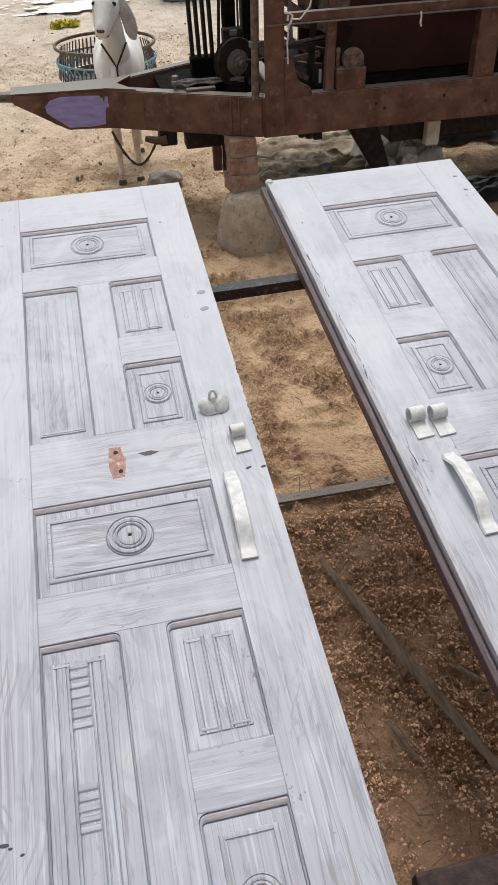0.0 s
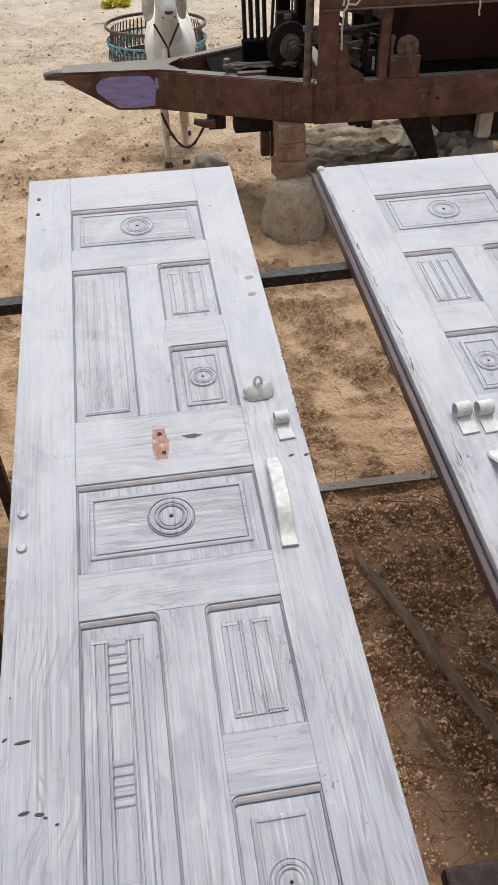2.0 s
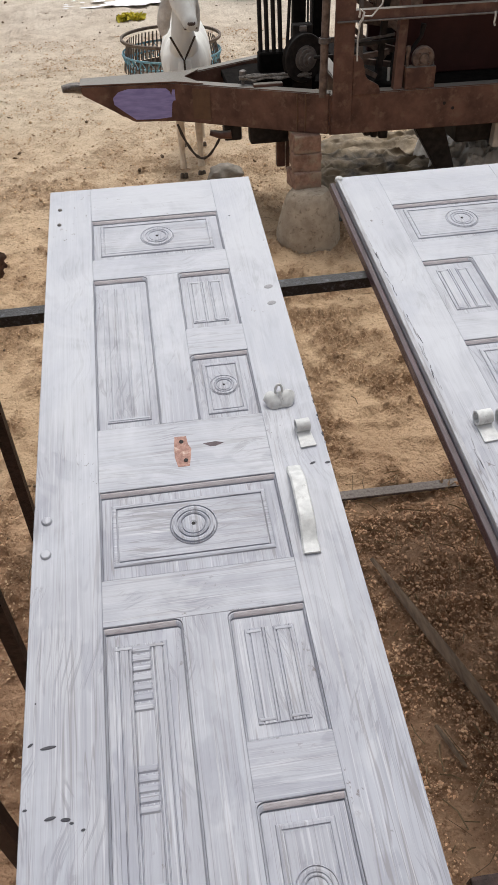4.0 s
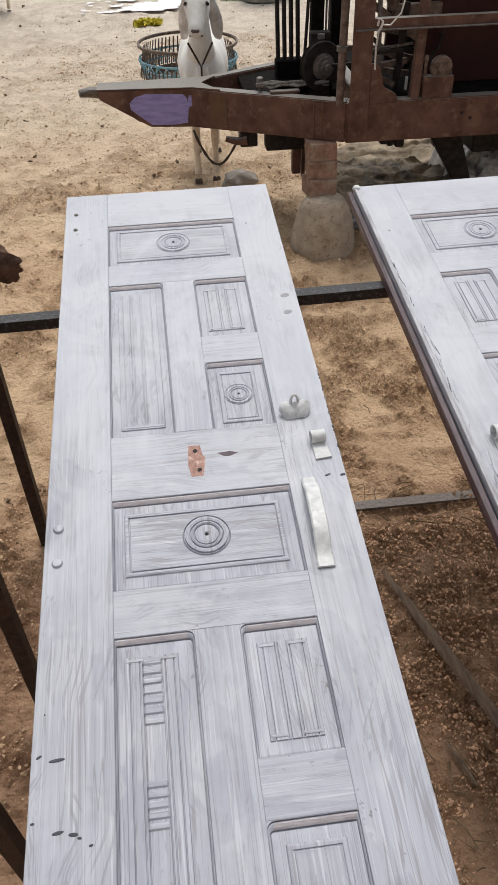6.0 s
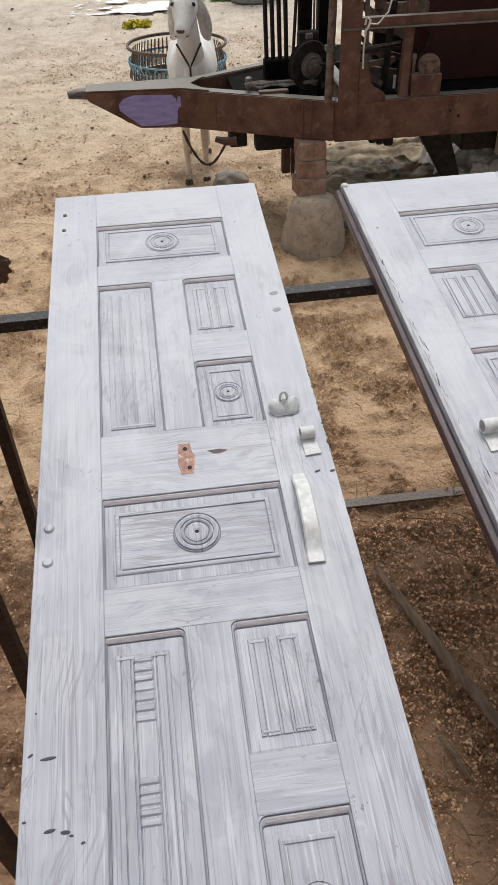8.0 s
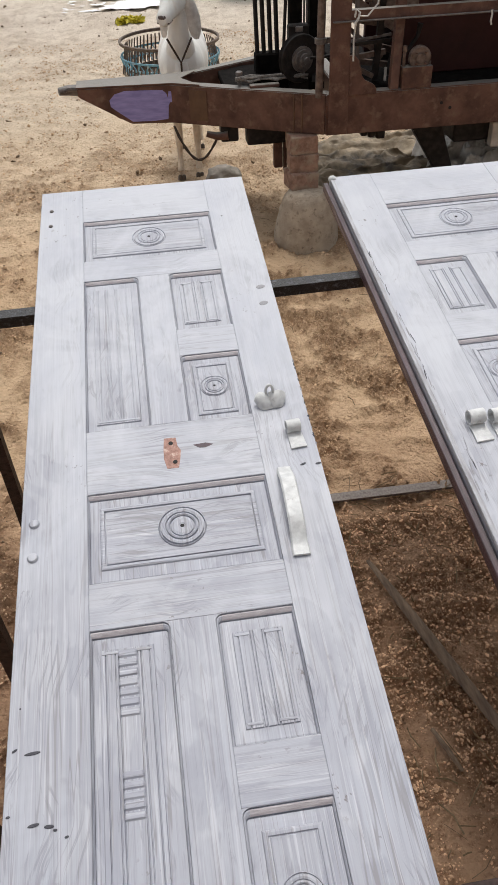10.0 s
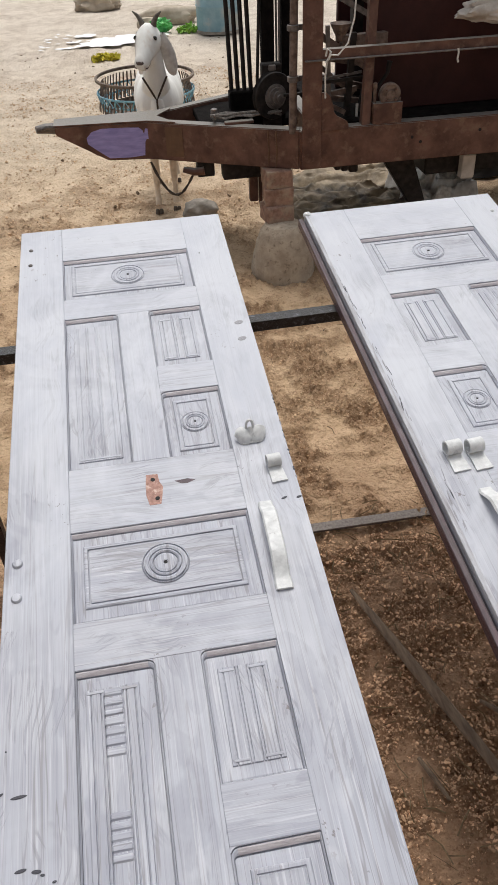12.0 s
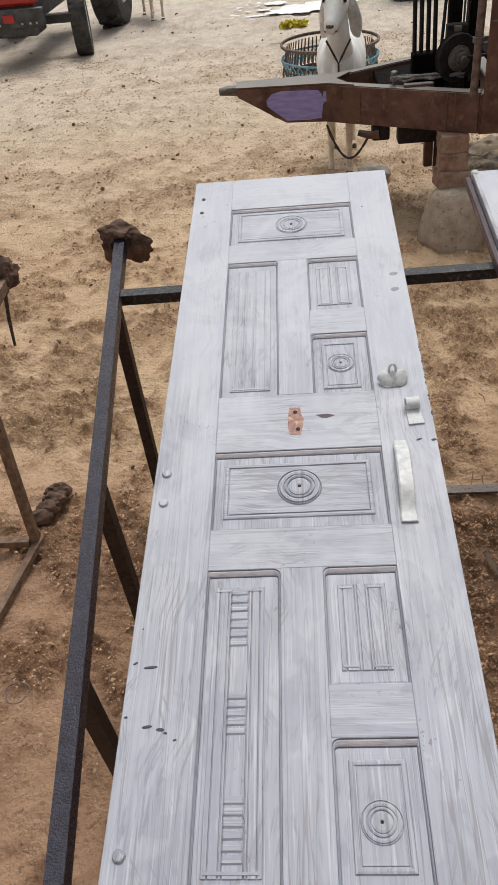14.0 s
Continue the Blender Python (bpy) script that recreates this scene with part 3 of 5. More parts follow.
def raised_flutes(r, lines, depth=0.0024):
    """A raised field with grooves along it, at fractions of its width."""
    w = r[1] - r[0]
    prof = [(r[0] - 0.003, -0.0135), (r[0], -0.0045)]
    for f in lines:
        x = r[0] + w * f
        prof += [(x - 0.0013, -0.0045), (x - 0.0005, -0.0045 - depth), (x + 0.0005, -0.0045 - depth), (x + 0.0013, -0.0045)]
    prof += [(r[1], -0.0045), (r[1] + 0.004, -0.0135)]
    rows = [(r[2] - 0.004, 0.0), (r[2], 1.0), (r[3], 1.0), (r[3] + 0.004, 0.0)]
    return ring_skin([[(x, y, -0.0135 + (z + 0.0135) * k) for x, z in prof] for y, k in rows], close_ends=False, around=False)


def medallion(x, y, r, deep):
    """Turned rosette of rings with a dimple at its middle."""
    p = [(1.0, -0.0045), (0.985, -0.0020), (0.955, -0.0010), (0.935, -0.0044), (0.90, -0.0044), (0.885, -0.0006), (0.80, 0.0), (0.71, -0.0012), (0.695, -0.0044), (0.66, -0.0044),
         (0.645, -0.0008), (0.58, 0.0004), (0.53, -0.0014), (0.515, -0.0044), (0.485, -0.0044), (0.47, -0.0016), (0.36, -0.0004), (0.14, -0.0004), (0.11, -0.0014), (0.0, -0.0014)]
    return lathe([(r * a, -0.0045 + (z + 0.0045) * deep) for a, z in p], 48, m=pose(x, y, 0))


def strap_loop(w, length, r, t=0.004):
    """A strip of iron lying flat, curled up into a loop at its far end."""
    path = [(-length, 0.0)] + [(-length * 0.3, 0.001), (0.0, 0.0015)]
    path += [(r * math.sin(a), r - r * math.cos(a) + 0.001) for a in [radians(d) for d in range(20, 341, 20)]]
    rings = []
    for i, (y, z) in enumerate(path):
        a, b = path[max(i - 1, 0)], path[min(i + 1, len(path) - 1)]
        d = Vector((b[0] - a[0], b[1] - a[1])).normalized()
        nrm = Vector((-d.y, d.x)) * t
        flare = w * (1.15 if i == 0 else 1.0)
        rings.append([(-flare / 2, y, z), (flare / 2, y, z), (flare / 2, y + nrm.x, z + nrm.y), (-flare / 2, y + nrm.x, z + nrm.y)])
    bm = ring_skin(rings)
    bmesh.ops.recalc_face_normals(bm, faces=bm.faces)
    return bm


def pull_handle(length, w=0.032, rise=0.024, t=0.005):
    """A bowed strip handle with a flat foot at each end; the far foot small, the near one broad."""
    rings = []
    count = 22
    for i in range(count + 1):
        f = i / count
        y = -length * f
        if f < 0.04:
            z, ww = 0.001, w * 0.92
        elif f > 0.87:
            z, ww = 0.001, w * 1.08
        else:
            g = (f - 0.04) / 0.83
            z = rise * min(1.0, math.sin(math.pi * g) * 1.55) * (0.85 + 0.15 * math.sin(math.pi * g)) + 0.001
            ww = w
        rings.append([(-ww / 2, y, z), (-ww / 2 + 0.003, y, z + t), (ww / 2 - 0.003, y, z + t), (ww / 2, y, z)])
    bm = ring_skin(rings)
    bmesh.ops.recalc_face_normals(bm, faces=bm.faces)
    return bm


def build_door(label, place, side, rebate):
    """One leaf. side = 1: its lock stile is at +x; -1 mirrors it."""
    door = thing("door_leaf", label, "door", place, group="unfinished door leaves")

    def rect(x0, x1, y0, y1):
        a, b = sorted((side * x0, side * x1))
        return (a, b, min(y0, y1), max(y0, y1))

    def plank(name, r, mat):
        part(name, box((r[0], r[2], -THICK), (r[1], r[3], 0), 0.0006), mat, door)

    g = 0.0002
    edge = 0.300 if not rebate else 0.305
    # the hinge stile was planed wider towards its foot
    wide = rect(-0.300, -0.180 - g, -LENGTH, 0)
    foot = 0.0145 if side > 0 else 0.0
    part("stile", prism([(wide[0] - foot, wide[2]), (wide[1], wide[2]), (wide[1], wide[3]), (wide[0], wide[3])], -THICK, 0, "z", bevel=0.0012), PRIMER_Y, door)
    plank("stile", rect(0.180 + g, edge, -LENGTH, 0), PRIMER_Y)
    for y0, y1 in ((-0.175, -0.0008), (-0.458, -0.370), (-1.172, -1.000), (-1.477, -1.382), (-LENGTH + 0.0008, -2.040)):
        plank("rail", rect(-0.180, 0.180, y0, y1), PRIMER_X)
    for y0, y1 in ((-0.785, -0.690), (-1.806, -1.714)):
        plank("rail", rect(0.040 + g, 0.180, y0, y1), PRIMER_X)
    for y0, y1 in ((-1.000 + g, -0.458 - g), (-2.040 + g, -1.477 - g)):
        plank("muntin", rect(-0.040, 0.040, y0, y1), PRIMER_Y)

    def panel(opening):
        r = rect(*opening)
        # a narrow opening has the muntin on one side
        soft = (abs(r[0]) < 0.1, abs(r[1]) < 0.1)
        p = part("panel", panel_ground(r, *soft), THIN_Y, door)
        part("moulding_fillet", fillet(r, *soft), PINKISH, p, "pinkish worn moulding fillet, far-edge shade painted in")
        return r, p

    for op, up, ros in (((-0.180, 0.180, -0.370, -0.175), (-0.156, 0.152, -0.347, -0.200), (0.0, -0.272, 0.047)),
                        ((0.040, 0.180, -1.000, -0.785), (0.066, 0.152, -0.981, -0.819), (0.109, -0.896, 0.033)),
                        ((-0.180, 0.180, -1.382, -1.172), (-0.156, 0.151, -1.351, -1.208), (0.001, -1.275, 0.047)),
                        ((0.040, 0.180, -2.040, -1.806), (0.066, 0.155, -2.004, -1.841), (0.110, -1.934, 0.033))):
        r, p = panel(op)
        deep = 1.1 if -1.5 < ros[1] < -1 else 0.55
        part("raised_field", raised_frame(rect(*up), deep), THIN_Y if up[1] - up[0] < 0.2 else THIN_X, p)
        part("rosette", medallion(side * ros[0], ros[1], ros[2], deep), THIN_Y, p)
        part("dimple", lathe_plate(ros[2] * 0.085, side * ros[0], ros[1], -0.0045 + 0.0031 * deep - 0.0009), HOLE_SHADE, p, "black disc for the dimple's shade")
    for op, up, lines in (((-0.180, -0.040, -1.000, -0.458), (-0.157, -0.062, -0.977, -0.497), (0.12, 0.30, 0.36, 0.55, 0.61, 0.86)),
                          ((0.040, 0.180, -0.690, -0.458), (0.064, 0.152, -0.665, -0.497), (0.10, 0.36, 0.42, 0.60, 0.66, 0.92)),
                          ((0.040, 0.180, -1.714, -1.477), (0.066, 0.153, -1.687, -1.515), (0.10, 0.34, 0.40, 0.58, 0.64, 0.90)),
                          ((-0.180, -0.040, -2.040, -1.477), (-0.163, -0.072, -2.010, -1.515), (0.10, 0.28, 0.34, 0.70, 0.76, 0.92))):
        r, p = panel(op)
        up = rect(*up)
        fl = part("raised_field", raised_flutes(up, lines if side > 0 else [1 - f for f in lines[::-1]], 0.0012 if op[2] == -1.0 else 0.0026), THIN_Y, p)
        w = up[1] - up[0]
        for a, b in (((0.03, 0.33), (0.62, 0.97)) if op[0] > 0 else ((0.03, 0.97),)):
            part("end_bead", box((up[0] + w * a, up[2] + 0.004, -0.0085), (up[0] + w * b, up[2] + 0.009, -0.0034), 0.0006), PRIMER_X, fl)
            if op[3] < -1.4 or op[2] > -0.7:
                part("end_bead", box((up[0] + w * a, up[3] - 0.009, -0.0085), (up[0] + w * b, up[3] - 0.004, -0.0034), 0.0006), PRIMER_X, fl)
        if op[2] < -2 and op[0] < 0:
            for y0, y1, k in ((-1.640, -1.518, 7), (-1.800, -1.724, 5), (-1.995, -1.893, 6)):
                for i in range(k):
                    y = y1 - (y1 - y0) * i / k
                    pitch, mid = (y1 - y0) / k, side * -0.1165
                    part("ladder_slat", box((mid - 0.0165, y - pitch * 0.84, -0.0085), (mid + 0.0165, y, -0.0018), 0.0028), THIN_X, fl)

    # ironwork
    for y, x, r in ((-0.104, -0.270, 0.006), (-0.182, -0.271, 0.006)):
        part("screw", lathe([(r, 0.0), (r, 0.002), (r * 0.6, 0.004), (0, 0.0045)], 12, m=pose(side * x, y, 0)), GREY_STEEL if side > 0 else PRIMED_IRON, door, smooth=True)
    for y, x in ((-1.229, -0.283), (-1.308, -0.283), (-1.981, -0.287)):
        part("hinge_bolt", lathe([(0.0105, 0.0), (0.0105, 0.002), (0.008, 0.005), (0, 0.006)], 16, m=pose(side * x, y, 0)), PRIMER_Y, door, smooth=True)
    h = part("pull_handle", pull_handle(0.215 if side > 0 else 0.21), PRIMED_IRON, door, "white-primed bowed iron pull handle", smooth=True)
    h.matrix_basis = pose(0.220 if side > 0 else -0.206, -1.166, 0.0005, 0, 0, -1 if side > 0 else 1)
    return door


def lathe_plate(r, x, y, z):
    return lathe([(r, 0), (r, 0.0012), (0, 0.0012)], 12, m=pose(x, y, z))


first = build_door("white-primed panelled wooden door leaf with carved rosettes, lying flat", BENCH @ pose(0, 0, 0), 1, False)
second = build_door("white-primed panelled door leaf with plum rebated edge, lying flat", BENCH @ pose(0.868, -0.047, 0.0, 0, 0, 0.9), -1, True)
# the first leaf's latch, staple and worn lock plate
latch = part("latch_bracket", box((-0.022, -0.022, 0), (0.022, 0.004, 0.004), 0.0015), PRIMED_IRON, first, "white-primed two-lobed iron latch bracket")
latch.matrix_basis = pose(0.224, -0.972, 0.0005, 0, 0, 4)
for sx in (-1, 1):
    petal = lump(0.020, (0.85, 1.1, 0.42), 0.18, 2.0, 3.0 + sx, 3)
    part("lobe", pour(petal, bmesh.new(), pose(sx * 0.0165, -0.006, 0.011, 38, sx * 28, sx * -12)), PRIMED_IRON, latch, "pale folded iron lobe", smooth=True)
loop = [(0.008 * math.cos(a), 0.006 + 0.004 * math.sin(a), 0.028 + 0.015 * math.sin(a)) for a in [2 * math.pi * k / 20 for k in range(21)]]
part("pin_loop", tube(loop, 0.0032), PRIMED_IRON, latch, smooth=True)
part("pin", tube([(0.001, -0.014, 0.002), (0.001, -0.006, 0.016), (0.0, 0.002, 0.030)], [0.006, 0.005, 0.0045]), PRIMED_IRON, latch, smooth=True)
staple = part("staple_loop", strap_loop(0.030, 0.052, 0.014), PRIMED_IRON, first, "white-primed iron strap curled into a staple loop", smooth=True)
staple.matrix_basis = pose(0.258, -1.064, 0.0005, 0, 0, 5)
plate = part("lock_plate", prism([(-0.013, -0.043), (0.011, -0.043), (0.016, -0.018), (0.019, 0.004), (0.013, 0.018), (0.011, 0.041), (-0.014, 0.042), (-0.017, 0.012), (-0.018, -0.016)], -0.001, 0.0006, "z"), BARE_PLATE, first, "bare pinkish lock plate with two screw holes")
plate.location = (-0.003, -1.086, 0)
for y in (-0.027, 0.026):
    part("screw_hole", lathe_plate(0.0048, 0.002 - y * 0.1, y, 0.0004), HOLE_SHADE, plate)
part("worn_patch", prism([(-0.024, 0.004), (0.004, 0.006), (0.020, 0.0), (0.002, -0.007), (-0.010, -0.006)], -0.001, 0.0005, "z"), PLUM, first, "dark worn sliver of old paint").location = (0.066, -1.075, 0)
for x, y, w, h, turn in ((-0.271, -1.676, 0.026, 0.0055, 4), (-0.299, -1.668, 0.010, 0.004, 30), (-0.266, -1.783, 0.018, 0.0055, 8), (-0.243, -1.788, 0.015, 0.006, -4),
                         (-0.234, -1.794, 0.007, 0.004, -8), (-0.217, -1.806, 0.007, 0.0038, 10), (-0.304, -1.766, 0.007, 0.004, 5), (-0.293, -1.600, 0.003, 0.003, 0),
                         (0.262, -1.160, 0.014, 0.005, 20), (0.293, -1.163, 0.012, 0.006, 10), (0.213, -0.208, 0.005, 0.004, 0)):
    d = part("paint_drip", lathe([(1, 0), (0.9, 0.0007), (0, 0.0009)], 14), MARK, first)
    d.matrix_basis = pose(x, y, 0.0004, 0, 0, turn) @ Matrix.Diagonal((w / 2, h / 2, 1, 1))
for x, y in ((0.270, -0.554), (0.267, -0.622)):
    d = part("rubbed_spot", lathe([(1, 0), (0.9, 0.0005), (0, 0.0006)], 14), WORN_GREY, first)
    d.matrix_basis = pose(x, y, 0.0004, 0, 0, 15) @ Matrix.Diagonal((0.012, 0.008, 1, 1))
chips = random.Random(21)
for k in range(16):
    d = part("edge_chip", lump(1.0, (1, 1, 1), 0.4, 2.0, k, 1), MARK if k % 3 else WORN_GREY, first)
    d.matrix_basis = pose(0.2995, -0.84 - 0.018 * k + chips.uniform(-0.008, 0.008), -0.001, 0, 0, 0) @ Matrix.Diagonal((chips.uniform(0.0015, 0.003), chips.uniform(0.003, 0.008), 0.0018, 1))
# the second leaf's rebated edge and its two hinge loops
part("rebate_strip", box((-0.3245, -LENGTH + 0.002, -THICK - 0.004), (-0.3100, -0.004, -0.014), 0.0015), PLUM, second, "old plum-painted rebate strip")
part("rubbed_edge", box((-0.3052, -LENGTH + 0.01, -0.014), (-0.2935, -0.010, 0.0007), 0.0012), RUBBED_EDGE, second, "streaky rubbed primer along the rebated edge")
for k in range(46):
    d = part("edge_chip", lump(1.0, (1, 1, 1), 0.5, 2.4, 40 + k, 1), MARK if k % 4 == 0 else WORN_GREY, second)
    along = -0.30 - 0.95 * chips.random() ** 0.8
    d.matrix_basis = pose(-0.297 + (0.004 + 0.016 * chips.random()) * max(0.3, -along), along, 0.0002, 0, 0, chips.uniform(-10, 6)) @ Matrix.Diagonal((chips.uniform(0.0006, 0.0016), chips.uniform(0.006, 0.022), 0.0008, 1))
part("corner_knob", lump(0.0125, (1.0, 1.0, 0.8), 0.15, 2.0, 6.0, 3), PRIMED_IRON, second, "white-primed rounded corner end", smooth=True).location = (-0.297, -0.006, -0.003)
for x, y in ((-0.236, -1.052), (-0.187, -1.056)):
    q = part("hinge_loop", strap_loop(0.034, 0.058, 0.0165), PRIMED_IRON, second, "white-primed iron hinge strap curled into a loop", smooth=True)
    q.matrix_basis = pose(x, y, 0.0005, 0, 0, 4)

# ---- the steel trestle under them ----
TRESTLE = thing("steel_trestle", "long black square-tube trestle table with legs and floor tie", "trestle", BENCH)
TOP = -0.041


def beam_x(y):
    return -0.530 + 0.077 * (-0.25 - y)


def square_bar(a, b, half, material, name, parent, flat=1.0, label=""):
    return part(name, tube([a, b], half, flat=flat, square=True), material, parent, label)


def soil_depth(y):
    """Height of the level soil below the trestle's plane at y, along its own upright."""
    return -(0.82 + (y + 1.25) * math.sin(radians(9))) / math.cos(radians(9)) - 0.03


square_bar((beam_x(-0.19), -0.19, TOP - 0.0225), (beam_x(-2.75), -2.75, TOP - 0.0225), 0.016, HAMMERED, "beam", TRESTLE, 1.4, "speckled dark blue-grey square tube beam")
square_bar((beam_x(-0.19) + 1.95, -0.12, TOP - 0.02), (beam_x(-2.75) + 1.95, -2.68, TOP - 0.02), 0.020, HAMMERED, "beam", TRESTLE)
square_bar((-0.490, -0.507, TOP - 0.0165), (1.43, -0.472, TOP - 0.0165), 0.0165, BLACK_PLAIN, "cross_rail", TRESTLE)
part("cross_rail", box((0.340, -1.986, TOP - 0.045), (1.50, -1.942, TOP - 0.006), 0.006, seg=2), BLACK_TUBE, TRESTLE)
for y in (-0.545, -1.20, -1.675, -2.5):
    for dx, dy in ((0.0, 0.0), (1.95, 0.07)):
        square_bar((beam_x(y) + dx, y + dy, TOP - 0.04), (beam_x(y) + dx - (0.012 if dx == 0 else 0), y + dy, soil_depth(y + dy)), 0.017, BLACK_TUBE, "leg", TRESTLE)
square_bar((-0.47, -0.565, soil_depth(-0.565) + 0.052), (1.42, -0.59, soil_depth(-0.59) + 0.064), 0.017, RUSTY_FLAT, "floor_tie", TRESTLE, 0.35, "rusty flat iron floor tie")

# ---- the neighbouring trestle ----
OTHER = thing("steel_trestle", "rusty brown angle-iron trestle with leaning leg and floor bars", "trestle")
square_bar((-0.938, -0.615, 0.0), (-0.925, -0.615, 0.80), 0.014, RUST_BROWN, "leg", OTHER)
square_bar((-0.925, -0.600, 0.022), (-1.05, -1.35, 0.022), 0.012, RUST_BROWN, "floor_bar", OTHER)
square_bar((-0.955, -0.622, 0.030), (-2.3, -0.64, 0.030), 0.013, RUST_BROWN, "floor_bar", OTHER)
square_bar((-0.938, -0.20, 0.818), (-0.93, -2.2, 0.74), 0.018, RUST_BROWN, "beam", OTHER)
square_bar((-1.05, -1.35, 0.0), (-0.935, -1.40, 0.76), 0.014, RUST_BROWN, "leg", OTHER)
part("strap", tube([(-0.935, -0.215, 0.83), (-0.940, -0.240, 0.77), (-0.946, -0.252, 0.70), (-0.955, -0.250, 0.595)], [0.006, 0.007, 0.007, 0.005], 6), ROPE, OTHER, "dark hanging strap", smooth=True)

# ---- an unseen wall, added behind the viewer to block sky light ----
tagged(part("wall_back", box((-9, -6.75, -0.1), (9, -6.5, 3.4), 0.01), PLASTER), "plain lime-plastered wall, unseen, added to block sky light", "wall", kind="structure")

# ---- the machine trailer ----
TRAILER = thing("machine_trailer", "brown rusty steel machine trailer with tapered drawbar on a brick prop", "trailer",
                Matrix.Translation((0, -2.35, 1.9)) @ Matrix.Scale(0.97, 4) @ Matrix.Translation((0, 2.35, -1.9)))
ZT, ZB = 0.72, 0.515


def wall_beam(points, top, bottom, width, name, label="", back=1):
    """An upright channel along plan points; the given line is its outer face."""
    rings = []
    for i, (x, y) in enumerate(points):
        t = top[i] if isinstance(top, (list, tuple)) else top
        b = bottom[i] if isinstance(bottom, (list, tuple)) else bottom
        a, c = Vector(points[max(i - 1, 0)]), Vector(points[min(i + 1, len(points) - 1)])
        d = (c - a).normalized()
        nrm = Vector((-d.y, d.x)) * width * back
        rings.append([(x, y, b), (x, y, t), (x + nrm.x, y + nrm.y, t), (x + nrm.x, y + nrm.y, b)])
    bm = ring_skin(rings)
    bmesh.ops.recalc_face_normals(bm, faces=bm.faces)
    bmesh.ops.bevel(bm, geom=bm.edges[:], offset=0.005, segments=2, affect="EDGES")
    return part(name, bm, RUST, TRAILER, label)


leg = tongue = wall_beam([(-0.305, 2.285), (-0.03, 2.2604), (0.20, 2.240), (0.50, 2.075), (0.985, 1.815)], ZT, [0.675, ZB + 0.005, ZB, ZB, ZB], 0.075, "drawbar_leg", "rusty brown tapered drawbar channel with a dusty top")
part("hitch_eye", tube([(-0.30, 2.36, 0.695), (-0.36, 2.355, 0.70), (-0.41, 2.34, 0.70)], [0.030, 0.027, 0.020], 10), GREY_STEEL, tongue, smooth=True)
part("hitch_hook", tube([(-0.30, 2.33, 0.71), (-0.355, 2.32, 0.715), (-0.375, 2.32, 0.705)], [0.014, 0.013, 0.009], 8), GREY_STEEL, tongue, smooth=True)
part("ochre_patch", prism([(0.0, 0.0), (0.105, 0.0), (0.105, 0.160), (0.0, 0.160)], -0.0015, 0.001, "y"), OCHRE, leg).matrix_basis = pose(0.30, 2.183, 0.54, 0, 0, math.degrees(math.atan2(-0.165, 0.30)))
for dx in (0.0, 0.045):
    part("weld_seam", tube([(dx, 0, 0.0), (dx + 0.004, 0, 0.09), (dx, 0, 0.19)], [0.004, 0.005, 0.004], 6), OCHRE, leg).matrix_basis = pose(0.83, 1.897, 0.52, 0, 0, -28)
far_leg = wall_beam([(-0.300, 2.362), (-0.09, 2.362), (0.22, 2.375), (0.67, 2.62), (1.35, 2.97)], ZT, [0.675, ZB + 0.005, ZB, ZB, ZB], 0.065, "drawbar_leg", back=1)
part("tongue_plate", prism([(-0.31, 2.286), (-0.31, 2.43), (0.22, 2.45), (0.36, 2.46), (0.27, 2.33), (0.36, 2.16), (0.21, 2.238)], ZT + 0.001, ZT + 0.007, "z"), RUST, TRAILER, "dusty grey top plate of the drawbar tongue")
side_beam = wall_beam([(0.986, 1.80), (2.0, 1.79), (4.2, 1.77)], ZT, ZB, 0.075, "side_beam", "long rusty brown side channel with bolt holes")
wall_beam([(1.30, 2.97), (4.2, 2.95)], ZT, ZB, 0.075, "side_beam")
wall_beam([(1.07, 1.88), (1.10, 2.95)], ZT - 0.004, ZB + 0.02, 0.07, "cross_beam", back=-1)
for x, z in ((1.605, 0.640), (1.655, 0.612), (1.99, 0.648), (2.24, 0.60)):
    part("bolt_hole", lathe([(0.0085, 0), (0.0085, 0.002), (0, 0.002)], 12), HOLE_SHADE, side_beam).matrix_basis = pose(x, 1.7975 - (x - 0.986) * 0.0095 - 0.0005, z, 90)
# purple brushed sign patch on the tongue
patch = [(-0.188, 0.655), (-0.160, 0.688), (-0.11, 0.704), (0.02, 0.702), (0.075, 0.698), (0.092, 0.680), (0.098, 0.655), (0.105, 0.690), (0.122, 0.690), (0.138, 0.660), (0.128, 0.628), (0.108, 0.628), (0.100, 0.612),
         (0.092, 0.532), (0.02, 0.524), (-0.085, 0.526), (-0.14, 0.575), (-0.185, 0.618)]
part("purple_patch", prism(patch, -0.003, 0.002, "y"), PURPLE, tongue, "hand-brushed purple paint patch").matrix_basis = pose(0, 2.2577, 0, 0, 0, -5.09) @ pose(0.075, 0, 0.05) @ Matrix.Diagonal((1.13, 1, 0.92, 1))

post = part("post", box((0.995, 1.787, ZB + 0.01), (1.098, 1.799, 1.75), 0.003), RUST, TRAILER, "tall rusty flat-plate post")
part("post", box((2.15, 1.800, ZT + 0.001), (2.27, 1.870, 1.75), 0.004), RUST, TRAILER, "tall rusty flat-plate post")
gus = [(1.0985, 0.712), (1.0985, 0.905)] + [(1.12, 0.905), (1.145, 0.88), (1.158, 0.84), (1.165, 0.805), (1.18, 0.785), (1.21, 0.77), (1.235, 0.755), (1.245, 0.735), (1.247, 0.712)]
part("gusset", prism(gus, 1.788, 1.798, "y", bevel=0.002), RUST, TRAILER, "curved flame-cut gusset plate")
